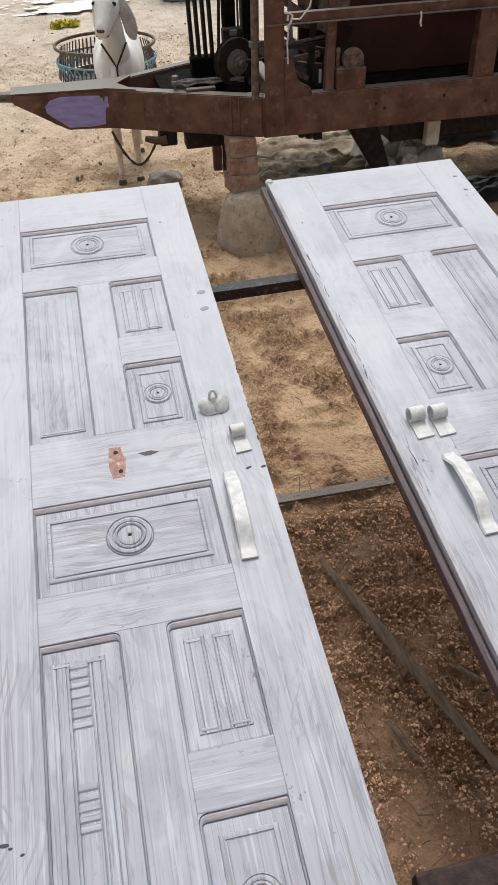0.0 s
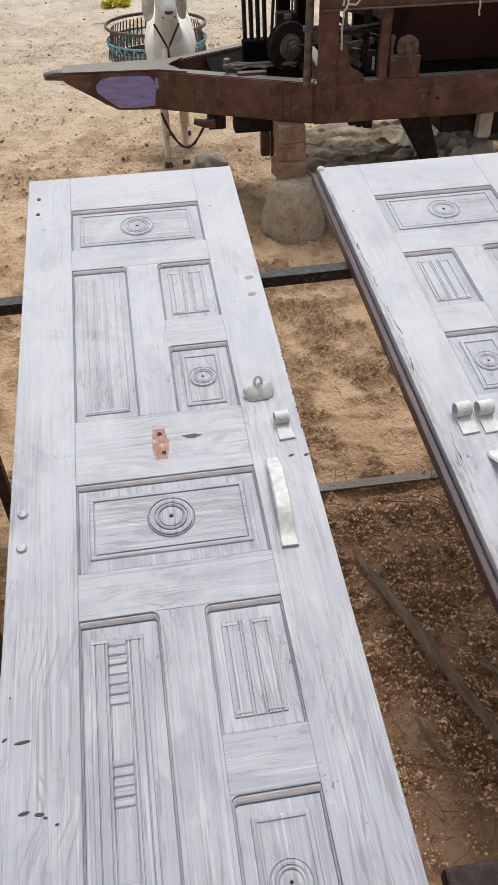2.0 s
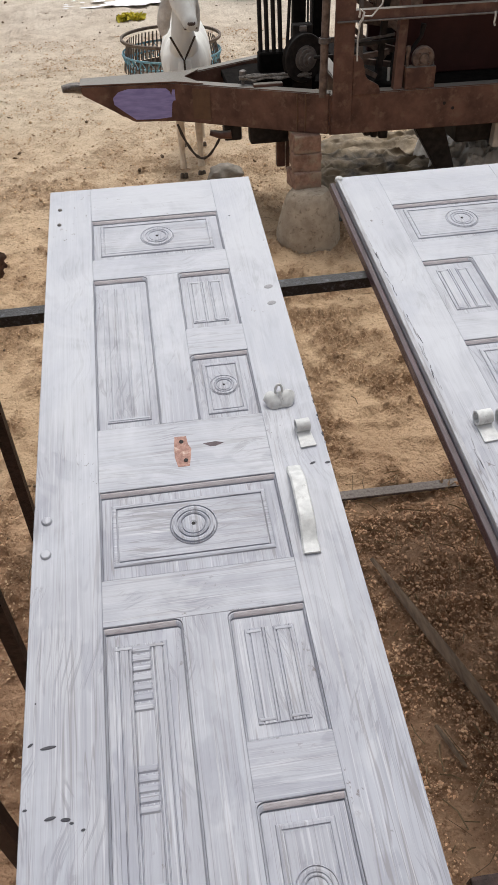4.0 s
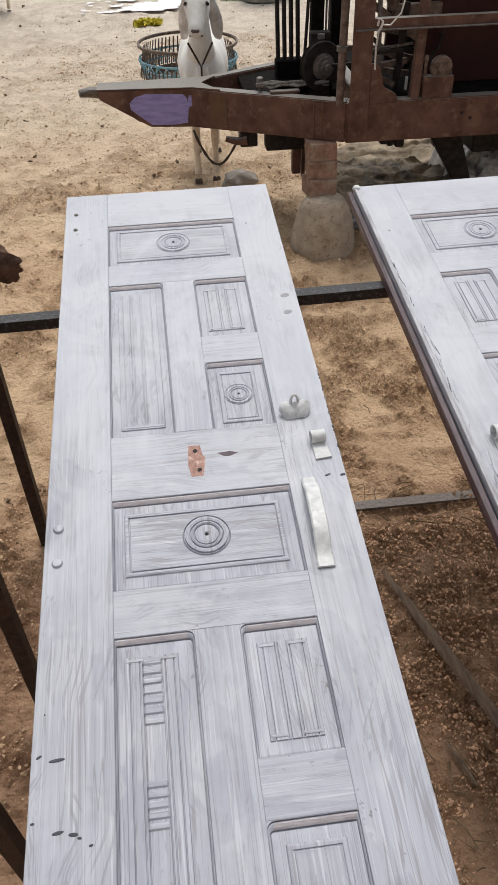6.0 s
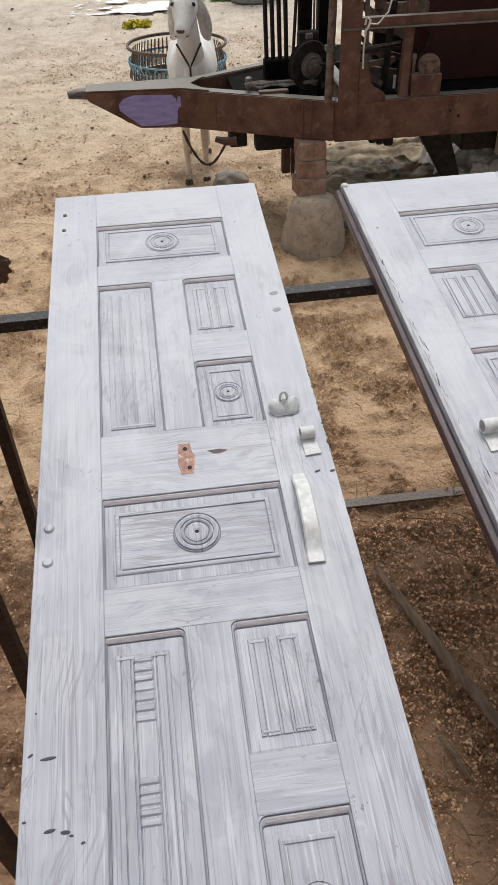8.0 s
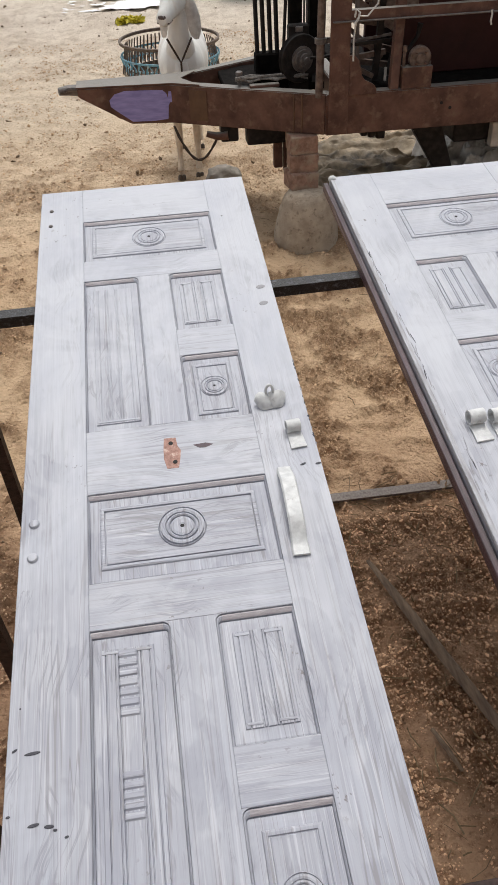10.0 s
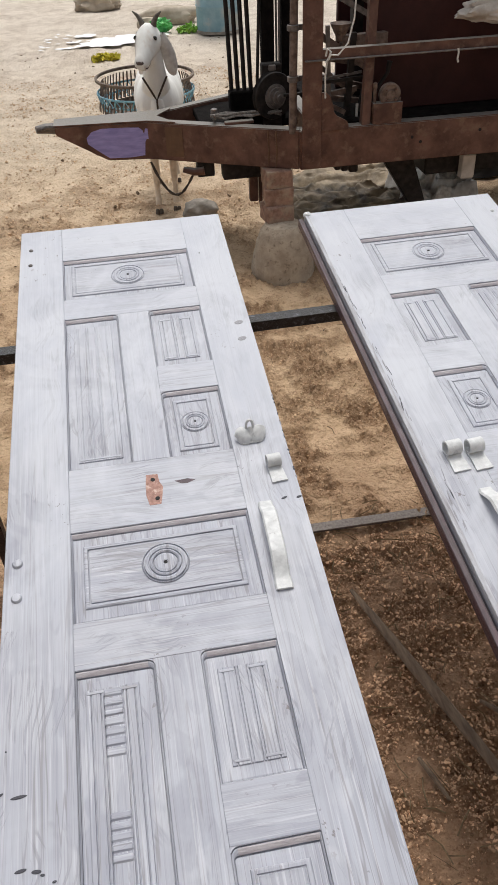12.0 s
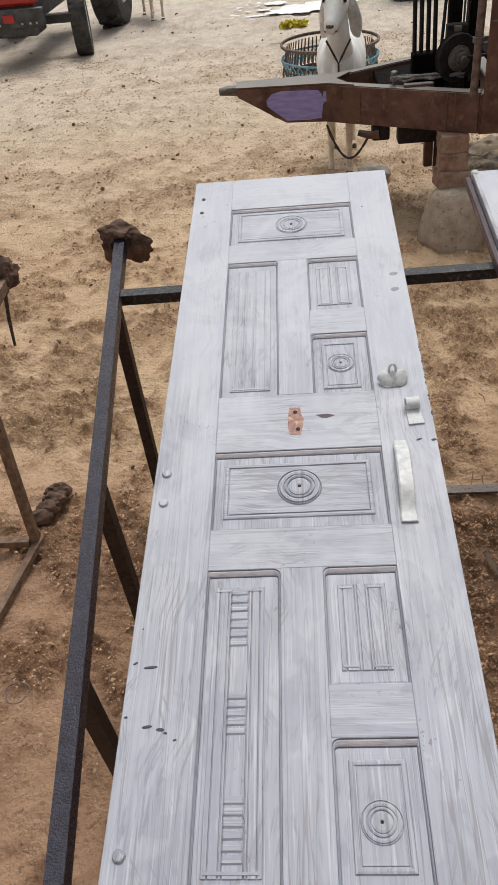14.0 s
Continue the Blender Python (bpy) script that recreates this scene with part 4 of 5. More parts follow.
part("cross_bar", prism([(1.788, 1.062), (1.788, 1.105), (1.835, 1.105), (1.835, 1.099), (1.794, 1.099), (1.794, 1.062)], 1.005, 4.1, "x"), RUST, TRAILER)
part("bar_lip", box((1.004, 1.768, 1.056), (4.1, 1.787, 1.063), 0.002), GREY_STEEL, TRAILER, "bright worn edge strip")
pipe = part("guide_pipe", tube([(0.955, 1.845, 0.70), (0.962, 1.845, 1.2), (0.97, 1.845, 1.75)], 0.021, 14), OILY, TRAILER, smooth=True)
for z in (0.955, 1.19):
    part("clamp", lathe([(0.026, 0), (0.031, 0.003), (0.031, 0.027), (0.026, 0.03)], 16, m=pose(0.958, 1.845, z)), GREY_STEEL, pipe, smooth=True)
    part("clamp_ear", box((0.975, 1.838, z + 0.002), (1.05, 1.85, z + 0.028), 0.002), GREY_STEEL, pipe)
# bearing block on the side beam
block = part("bearing_block", box((1.360, 1.80, ZT), (1.520, 1.86, ZT + 0.105), 0.006, seg=2), RUST, TRAILER, "cast bearing block with round bolted cap")
part("oil_cup", lathe([(0.009, 0.0), (0.009, 0.07), (0.012, 0.075), (0.012, 0.10), (0, 0.105)], 10, m=pose(1.372, 1.83, ZT + 0.10)), OILY, block, smooth=True)
part("round_cap", lathe([(0, -0.03), (0.054, -0.03), (0.057, -0.025), (0.057, 0.0), (0.050, 0.006), (0.042, 0.003), (0.026, 0.004), (0.022, 0.014), (0, 0.014)], 28, m=pose(1.452, 1.815, ZT + 0.142, 90)), OILY, block, smooth=True)
for a in range(4):
    part("cap_bolt", lathe([(0.005, 0), (0.005, 0.006), (0, 0.007)], 6, m=pose(1.452 + 0.036 * math.cos(a * 1.57 + 0.8), 1.808, ZT + 0.142 + 0.036 * math.sin(a * 1.57 + 0.8), 90)), RUST, block)
block.location.x = 0.022
for x in (1.372, 1.508):
    part("stud", lathe([(0.008, 0), (0.008, 0.016), (0, 0.018)], 8, m=pose(x, 1.83, ZT + 0.105)), GREY_STEEL, block)
part("stay", tube([(1.345, 1.83, ZT - 0.02), (1.378, 1.90, 1.10), (1.40, 1.95, 1.6)], 0.022, square=True), RUST, TRAILER, "leaning rusty stay bar")
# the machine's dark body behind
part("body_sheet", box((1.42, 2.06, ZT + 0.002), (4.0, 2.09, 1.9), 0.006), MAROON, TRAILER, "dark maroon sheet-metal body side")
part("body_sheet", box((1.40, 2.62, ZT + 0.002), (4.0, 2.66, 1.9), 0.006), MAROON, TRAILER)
part("body_floor", box((1.18, 1.90, ZT - 0.05), (4.0, 2.9, ZT), 0.004), SHADED_STEEL, TRAILER)
for x in (2.45, 3.1):
    part("body_rib", box((x, 2.02, ZT + 0.002), (x + 0.05, 2.059, 1.9), 0.004), MAROON, TRAILER)
for a, b, r, mat in (((1.13, 2.05, 1.03), (1.66, 2.22, 0.90), 0.020, OILY), ((1.14, 2.2, 0.90), (1.60, 2.2, 0.78), 0.016, OILY),
                     ((1.38, 2.02, 0.735), (1.50, 2.12, 1.12), 0.020, DARK_STEEL), ((1.20, 2.30, 0.735), (1.20, 2.30, 1.75), 0.022, DARK_STEEL),
                     ((1.10, 1.95, 0.915), (1.42, 1.95, 0.93), 0.008, DARK_STEEL), ((1.33, 1.93, 0.735), (1.33, 1.93, 0.80), 0.006, STRING),
                     ((1.25, 2.0, 1.10), (1.50, 2.02, 1.10), 0.026, OILY), ((1.28, 2.35, 1.35), (1.70, 2.30, 1.12), 0.02, OILY),
                     ((1.45, 2.40, 0.735), (1.45, 2.40, 1.8), 0.03, DARK_STEEL), ((1.22, 2.1, 0.80), (1.62, 2.1, 0.735), 0.014, OILY)):
    part("machine_bar", tube([a, b], r, square=True), mat, TRAILER)
part("lever", tube([(1.42, 1.99, 0.74), (1.45, 2.0, 0.84), (1.52, 2.02, 0.92), (1.53, 2.02, 0.98)], [0.012, 0.012, 0.01, 0.016], 10), DARK_STEEL, TRAILER, smooth=True)
for a, b, r, mat in (((1.11, 2.00, 1.15), (1.40, 2.03, 0.96), 0.017, OILY), ((1.11, 1.97, 0.925), (1.36, 1.97, 0.95), 0.006, GREY_STEEL), ((1.285, 1.98, 0.73), (1.31, 1.98, 1.14), 0.015, DARK_STEEL),
                     ((1.12, 2.02, 1.00), (1.33, 2.02, 0.83), 0.012, OILY), ((1.13, 1.99, 0.84), (1.34, 1.99, 0.865), 0.013, OILY), ((1.16, 1.96, 0.81), (1.27, 1.96, 0.755), 0.012, OILY),
                     ((1.19, 1.98, 0.73), (1.17, 1.98, 1.18), 0.010, GREY_STEEL), ((1.24, 2.04, 1.30), (1.42, 2.04, 1.20), 0.014, GREY_STEEL)):
    part("machine_bar", tube([a, b], r, square=True), mat, TRAILER)
part("funnel", lathe([(0, 0.0), (0.020, 0.0), (0.024, 0.02), (0.052, 0.075), (0.056, 0.085), (0.050, 0.085), (0, 0.04)], 20, m=pose(1.245, 2.0, 1.10)), OILY, TRAILER, "worn steel funnel", smooth=True)
# masts, feed tubes and belt wheel by the drawbar
for x, y in ((0.700, 2.46), (0.735, 2.44), (0.772, 2.43), (0.808, 2.42)):
    part("feed_tube", tube([(x + 0.03, y, 0.70), (x, y, 1.9)], 0.0125, 10), DARK_STEEL, TRAILER, smooth=True)
part("tube_foot", box((0.71, 2.40, 0.68), (0.87, 2.49, 0.80), 0.008), SHADED_STEEL, TRAILER)
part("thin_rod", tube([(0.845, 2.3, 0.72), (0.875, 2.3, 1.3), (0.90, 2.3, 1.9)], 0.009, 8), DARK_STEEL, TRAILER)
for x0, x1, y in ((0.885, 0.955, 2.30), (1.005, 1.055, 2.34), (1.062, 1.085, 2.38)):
    part("mast", box((x0, y, 0.66), (x1, y + 0.06, 1.95), 0.004), SHADED_STEEL, TRAILER)
for x in (0.972, 0.988):
    part("mast_rod", tube([(x, 2.33, 0.70), (x, 2.33, 1.9)], 0.006, 8), GREY_STEEL, TRAILER)
wheel = part("belt_wheel", lathe([(0, -0.03), (0.10, -0.03), (0.118, -0.026), (0.122, -0.02), (0.104, -0.008), (0.122, 0.006), (0.118, 0.014), (0.10, 0.018), (0.085, 0.012), (0.07, 0.016), (0, 0.02)], 40), DARK_STEEL, TRAILER, "greasy grooved belt wheel with stepped hub", smooth=True)
wheel.matrix_basis = pose(0.905, 2.10, 0.835, 90, 0, 20)
part("hub", lathe([(0, 0.018), (0.064, 0.018), (0.064, 0.030), (0.050, 0.032), (0.050, 0.044), (0.034, 0.046), (0.034, 0.062), (0.018, 0.064), (0.018, 0.078), (0, 0.08)], 28), GREY_STEEL, wheel, smooth=True)
part("wheel_bracket", box((0.85, 2.13, 0.66), (0.96, 2.19, 0.99), 0.006), DARK_STEEL, TRAILER)
part("wheel_cap", box((0.885, 2.12, 0.955), (0.925, 2.16, 0.985), 0.004), GREY_STEEL, TRAILER)
part("axle_rod", tube([(0.95, 2.05, 0.845), (1.2, 2.02, 0.86)], 0.008, 8), DARK_STEEL, TRAILER)
part("platform", box((0.50, 2.14, 0.66), (1.05, 2.62, 0.70), 0.005), SHADED_STEEL, TRAILER)
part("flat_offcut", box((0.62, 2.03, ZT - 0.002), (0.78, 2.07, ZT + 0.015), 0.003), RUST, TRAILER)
part("flat_offcut", box((0.66, 2.14, ZT - 0.02), (0.98, 2.18, ZT + 0.030), 0.004), SHADED_STEEL, TRAILER)
pin = part("pin", lathe([(0.010, -0.06), (0.010, 0.04), (0.019, 0.042), (0.019, 0.066), (0.012, 0.07), (0, 0.071)], 14, m=pose(0.575, 2.12, ZT)), GREY_STEEL, TRAILER, smooth=True)
rng = random.Random(5)
for k in range(9):
    pts = [(0.56 + 0.075 * i + rng.uniform(-0.01, 0.01), 2.10 + rng.uniform(-0.03, 0.02), ZT + 0.018 + 0.008 * k % 0.02 + 0.012 * abs(math.sin(i * 1.3 + k))) for i in range(6)]
    part("rope_coil", tube(pts, 0.006, 6), CABLE, TRAILER, smooth=True)
# under the drawbar
for x0, x1, y, z0 in ((0.46, 0.56, 2.12, 0.42), (0.60, 0.82, 2.06, 0.41), (1.21, 1.245, 1.90, 0.46), (1.25, 1.285, 1.90, 0.45), (1.295, 1.345, 1.90, 0.44)):
    part("underside_lug", box((x0, y, z0), (x1, y + 0.10, ZB + 0.03), 0.012, seg=2), DARK_STEEL, TRAILER)
part("drop_leg", box((0.76, 2.12, 0.25), (0.81, 2.17, ZB + 0.02), 0.005), RUST, TRAILER)
part("drop_leg", box((0.82, 2.15, 0.22), (0.84, 2.18, ZB + 0.02), 0.004), RUST, TRAILER)
part("hook_arm", tube([(0.38, 2.14, 0.47), (0.44, 2.13, 0.455), (0.50, 2.12, 0.46)], [0.016, 0.022, 0.026], 10), RUST, TRAILER, smooth=True)
part("axle_web", prism([(1.48, ZB + 0.02), (1.68, ZB + 0.02), (1.83, 0.13), (1.75, 0.12)], 2.02, 2.10, "y", bevel=0.004), DARK_STEEL, TRAILER)
part("axle_box", box((1.78, 2.0, 0.35), (4.0, 2.9, ZB), 0.01), DARK_STEEL, TRAILER)
part("hose_end", box((1.98, 1.93, 0.33), (2.06, 1.99, 0.47), 0.006), CLOTH_WHITE, TRAILER, "pale cream plastic pipe end")
chain = [(0.205, 2.20, 0.51)]
for i in range(1, 13):
    f = i / 12
    chain.append((0.205 + 0.235 * f, 2.20 - 0.06 * f, 0.51 - 0.05 * f - 0.165 * math.sin(math.pi * min(f * 0.95 + 0.02, 1))))
part("slack_chain", tube(chain, [0.006 + 0.003 * (i % 2) for i in range(13)], 6), ROPE, TRAILER, "dark slack chain", smooth=True)
part("twine", tube([(1.112, 1.775, 0.88), (1.108, 1.772, 0.98), (1.115, 1.765, 1.06), (1.128, 1.762, 1.085), (1.17, 1.765, 1.08), (1.22, 1.77, 1.13), (1.25, 1.775, 1.24), (1.26, 1.78, 1.4)], 0.0045, 6), STRING, TRAILER, "white twine tied round the bar", smooth=True)
part("twine_knot", tube([(1.105, 1.76, 1.05), (1.122, 1.756, 1.07), (1.13, 1.758, 1.10), (1.112, 1.76, 1.115), (1.107, 1.763, 1.08)], 0.006, 6), STRING, TRAILER, smooth=True)
part("twine_knot", tube([(1.80, 1.762, 1.07), (1.803, 1.758, 1.05), (1.80, 1.757, 1.02), (1.806, 1.758, 1.005)], 0.005, 6), STRING, TRAILER, smooth=True)
# wheels keep it standing
for y in (1.88, 2.80):
    w = part("wheel", lathe([(0.12, -0.07), (0.30, -0.085), (0.335, -0.06), (0.335, 0.06), (0.30, 0.085), (0.12, 0.07)], 40), RUBBER, TRAILER, smooth=True)
    w.matrix_basis = pose(3.3, y, 0.275, 90)
cloth = lump(0.13, (1.9, 0.5, 0.5), 0.35, 1.5, 3.3, 4)
tagged(part("white_cloth", cloth, CLOTH_WHITE, None, smooth=True), "dirty white cloth bundled on the trailer bar", "cloth").location = (2.02, 1.76, 1.235)

# ---- prop under the drawbar ----
prof = [(0, 0.0), (0.178, 0.0), (0.178, 0.05), (0.168, 0.12), (0.148, 0.20), (0.124, 0.26), (0.098, 0.292), (0, 0.30)]
bm = lathe([(r, z - 0.02) for r, z in prof[:1]] + [(0.178, -0.03)] + [(r, z) for r, z in prof[2:]], 40)
bmesh.ops.subdivide_edges(bm, edges=bm.edges[:], cuts=2, use_grid_fill=True)
for v in bm.verts:
    k = 1 + 0.03 * noise.noise(v.co * 9) + 0.02 * noise.noise(v.co * 28)
    v.co = Vector((v.co.x * k, v.co.y * k * 0.95, v.co.z + 0.006 * noise.noise(v.co * 14 + Vector((3, 3, 3)))))
tagged(part("stone_pedestal", bm, MORTAR, None, smooth=True), "rough grey-brown cone-shaped concrete footing on the soil", "pedestal").location = (0.853, 1.640, 0)

def loose_brick(x, y, z, w, d, h, turn, seed):
    b = bmesh.new()
    box((-w / 2, -d / 2, 0), (w / 2, d / 2, h), 0.008, b, seg=2)
    bmesh.ops.subdivide_edges(b, edges=b.edges[:], cuts=3, use_grid_fill=True)
    for v in b.verts:
        v.co += Vector((noise.noise(v.co * 30 + Vector((seed, 0, 0))), noise.noise(v.co * 30 + Vector((0, seed, 0))), 0.4 * noise.noise(v.co * 30 + Vector((0, 0, seed))))) * 0.006
    ob = tagged(part("brick", b, BRICK, None, smooth=True), "crumbling worn red brick stacked as a prop", "brick", group="prop bricks")
    ob.matrix_basis = pose(x, y, z, 0, 0, turn)


loose_brick(0.838, 1.725, 0.284, 0.150, 0.15, 0.090, 9, 1)
loose_brick(0.852, 1.755, 0.373, 0.156, 0.15, 0.091, -5, 5)
loose_brick(0.848, 1.768, 0.463, 0.142, 0.15, 0.091, 3, 9)


# ---- the goat ----
def oval_ring(c, rx, rz, seg=20, tilt=0.0, flat_top=0.0):
    """An oval of points round c across the y axis, leaning back by tilt degrees."""
    out = []
    for k in range(seg):
        a = 2 * math.pi * k / seg
        z = rz * math.sin(a)
        out.append(Vector((c[0] + rx * math.cos(a) * (1 - 0.10 * math.sin(a)), c[1] + z * math.sin(radians(tilt)), c[2] + z * math.cos(radians(tilt)))))
    return out


def build_goat(m):
    """Stands facing -y, hooves on z = 0, breast near y = 0."""
    goat = thing("goat", "white floppy-eared goat with short dark horns, standing tied", "goat", m)
    rings = [oval_ring((0, -0.085, 0.70), 0.035, 0.05, tilt=10), oval_ring((0, -0.07, 0.69), 0.092, 0.105, tilt=8), oval_ring((0, -0.02, 0.675), 0.125, 0.160), oval_ring((0, 0.07, 0.665), 0.140, 0.185),
             oval_ring((0, 0.20, 0.66), 0.150, 0.185), oval_ring((0, 0.36, 0.655), 0.165, 0.19), oval_ring((0, 0.52, 0.665), 0.160, 0.185), oval_ring((0, 0.64, 0.69), 0.145, 0.165), oval_ring((0, 0.72, 0.71), 0.10, 0.12), oval_ring((0, 0.755, 0.72), 0.04, 0.05)]
    body = part("body", ring_skin(rings), HIDE, goat, smooth=True)
    neck = [oval_ring((0, 0.03, 0.73), 0.105, 0.10, 18, 35), oval_ring((0, -0.03, 0.80), 0.082, 0.085, 18, 50), oval_ring((0, -0.06, 0.88), 0.066, 0.07, 18, 65), oval_ring((0, -0.07, 0.95), 0.058, 0.062, 18, 75), oval_ring((0, -0.06, 1.00), 0.054, 0.058, 18, 80), oval_ring((0, -0.06, 1.055), 0.045, 0.05, 18, 80)]
    part("neck", ring_skin(neck), HIDE, goat, smooth=True)
    for x, y in ((-0.062, 0.0), (0.062, 0.03), (-0.075, 0.60), (0.075, 0.60)):
        hind = y > 0.3
        pts = [(x, y + 0.02, 0.66), (x, y + (0.05 if hind else 0.01), 0.50), (x * 0.98, y - (0.03 if hind else 0.01), 0.36), (x * 0.96, y + (0.05 if hind else 0.0), 0.27), (x * 0.95, y + 0.005, 0.14), (x * 0.95, y - 0.005, 0.075), (x * 0.96, y - 0.018, 0.045)]
        leg_ob = part("leg", tube(pts, [0.070, 0.046, 0.026, 0.026, 0.0165, 0.020, 0.022], 14), LEG_HIDE, goat, smooth=True)
        for s in (-1, 1):
            part("hoof", lathe([(0.0, -0.012), (0.0145, -0.012), (0.013, 0.008), (0.010, 0.018), (0, 0.021)], 12, m=pose(x * 0.96 + s * 0.0125, y - 0.026, 0.0, -12)), HOOF, leg_ob, smooth=True)
    part("tail", tube([(0, 0.745, 0.78), (0, 0.79, 0.80), (0, 0.82, 0.76)], [0.025, 0.022, 0.01], 10), HIDE, goat, smooth=True)
    part("beard_tuft", tube([(0, -0.095, 0.72), (0, -0.105, 0.64), (0, -0.08, 0.56)], [0.035, 0.05, 0.02], 10, flat=0.6), HIDE, goat, smooth=True)
    part("collar_rope", tube([(0.072 * math.cos(a), -0.075 - 0.055 * abs(math.cos(a)) * 0.2 - 0.055, 0.83 - 0.105 * (1 - abs(math.cos(a))) + 0.03 * abs(math.cos(a))) for a in [math.pi * k / 14 for k in range(15)]], 0.0065, 6), ROPE, goat, smooth=True)
    part("lead_rope", tube([(0.0, -0.14, 0.735), (0.0, -0.145, 0.66), (-0.01, -0.14, 0.55), (0.0, -0.20, 0.46)], 0.006, 6), ROPE, goat, smooth=True)
    # head: skull points to -y and down, its joint at the nape
    head = part("head", ring_skin([oval_ring((0, 0.035, 0.02), 0.035, 0.04, 18), oval_ring((0, 0.0, 0.02), 0.062, 0.070, 18), oval_ring((0, -0.06, 0.015), 0.066, 0.076, 18), oval_ring((0, -0.12, -0.002), 0.053, 0.062, 18), oval_ring((0, -0.175, -0.018), 0.040, 0.050, 18),
                                   oval_ring((0, -0.215, -0.028), 0.039, 0.043, 18), oval_ring((0, -0.24, -0.033), 0.036, 0.037, 18), oval_ring((0, -0.255, -0.035), 0.020, 0.024, 18)]), HIDE, goat, smooth=True)
    for s in (-1, 1):
        rows = [(0.0, 0.016), (0.025, 0.022), (0.07, 0.029), (0.13, 0.033), (0.19, 0.031), (0.225, 0.020), (0.24, 0.008)]
        ear = []
        for d, w in rows:
            mid = Vector((s * (0.058 + 0.024 * math.sin(min(d * 9, 1.57)) + 0.03 * d), 0.0 - 0.10 * d, 0.034 - d * 0.95))
            across = Vector((s * 0.80, 0.60, 0))
            front = [mid + across * w * f + Vector((s * -0.004, -0.006, 0)) + Vector((0.012 * s, -0.012, 0)) * (1 - f * f) for f in (-1, -0.5, 0, 0.5, 1)]
            back_ = [mid + across * w * f + Vector((0.012 * s, -0.012, 0)) * (1 - f * f) + Vector((s * 0.003, 0.003, 0)) for f in (1, 0.5, 0, -0.5, -1)]
            ear.append(front + back_)
        part("ear", ring_skin(ear), EAR_HIDE, head, "long drooping pale grey ear", smooth=True)
        part("horn", tube([(s * 0.028, 0.0, 0.070), (s * 0.036, 0.01, 0.095), (s * 0.054, 0.02, 0.120), (s * 0.078, 0.028, 0.140)], [0.017, 0.014, 0.010, 0.003], 10), HORN, head, "short dark curved horn", smooth=True)
        part("eye", lathe([(0, 0.007), (0.008, 0.005), (0.012, 0), (0.012, -0.004), (0, -0.006)], 14, m=pose(s * 0.056, -0.085, 0.045, 0, s * 62, 0)), EYE, head, smooth=True)
        part("nostril", lathe([(0, 0.003), (0.008, 0.002), (0.012, -0.003), (0, -0.004)], 10, m=pose(s * 0.012, -0.252, -0.018, 65, 0, s * 18)), MUZZLE, head, smooth=True)
    part("nose_pad", lump(0.016, (1.0, 0.6, 0.75), 0.1, 2.0, 1.0, 2), MUZZLE, head, smooth=True).location = (0, -0.250, -0.020)
    part("mouth", box((-0.034, -0.248, -0.055), (0.034, -0.185, -0.047), 0.002), MUZZLE, head)
    broad = Matrix.Diagonal((1.15, 0.86, 1.06, 1))
    for piece in [head] + list(head.children):
        piece.data.transform(broad)
        piece.location = broad @ piece.location
    head.matrix_basis = pose(0, -0.06, 1.050, 26, 0, 0)
    return goat, head


GOAT, GOAT_HEAD = build_goat(pose(0.312, 2.80, 0.0, 0, 0, -5))
far_goat, _ = build_goat(pose(-1.93, 9.55, 0.0, 0, 0, 200))
tagged(far_goat, "pale goat standing behind the tractor", "goat")

# ---- round basket behind the goat ----
BASKET = thing("wire_basket", "round rusty iron basket with blue plastic mesh, on the soil", "basket", pose(0.36, 5.28, 0.0, 0, 0, 10))
R_TOP, R_LOW, H_B = 0.435, 0.38, 0.335
part("rim_band", lathe([(R_TOP, H_B - 0.024), (R_TOP + 0.010, H_B - 0.022), (R_TOP + 0.012, H_B), (R_TOP, H_B + 0.004), (R_TOP - 0.008, H_B), (R_TOP - 0.006, H_B - 0.022)], 56), BASKET_IRON, BASKET, smooth=True)
part("foot_band", lathe([(R_LOW - 0.004, 0.0), (R_LOW + 0.012, 0.0), (R_LOW + 0.022, 0.075), (R_LOW + 0.008, 0.078)], 56), BASKET_IRON, BASKET, smooth=True)
part("basket_floor", lathe([(0, 0.012), (R_LOW, 0.012), (R_LOW, 0.004), (0, 0.004)], 40), BASKET_IRON, BASKET)
slat_mesh = None
for k in range(64):
    a = 2 * math.pi * k / 64
    if slat_mesh is None:
        o = part("basket_slat", box((-0.0065, -0.003, 0.07), (0.0065, 0.003, H_B - 0.03), 0.001), BASKET_IRON, BASKET)
        slat_mesh = o.data
    else:
        o = new("basket_slat", slat_mesh)
        o.parent = BASKET
    r = (R_TOP + R_LOW) / 2 + 0.012
    o.matrix_basis = pose(r * math.cos(a), r * math.sin(a), 0, 0, 0, math.degrees(a) + 90) @ pose(0, 0, 0.17, -11) @ pose(0, 0, -0.17)
for k in range(60):
    a0, lean = 2 * math.pi * k / 60, 0.16 if k % 2 else -0.16
    pts = [((0.402 + 0.038 * f) * math.cos(a0 + lean * f), (0.402 + 0.038 * f) * math.sin(a0 + lean * f), 0.085 + 0.125 * f) for f in (0, 0.5, 1)]
    part("blue_strand", tube(pts, [0.010, 0.008, 0.010], 5, flat=0.4), BLUE_MESH, BASKET)
for z, r in ((0.20, 0.437), (0.13, 0.416)):
    part("blue_hoop", lathe([(r, z), (r + 0.006, z + 0.002), (r + 0.006, z + 0.016), (r, z + 0.018)], 48), BLUE_MESH, BASKET, "faded blue plastic hoop", smooth=True)


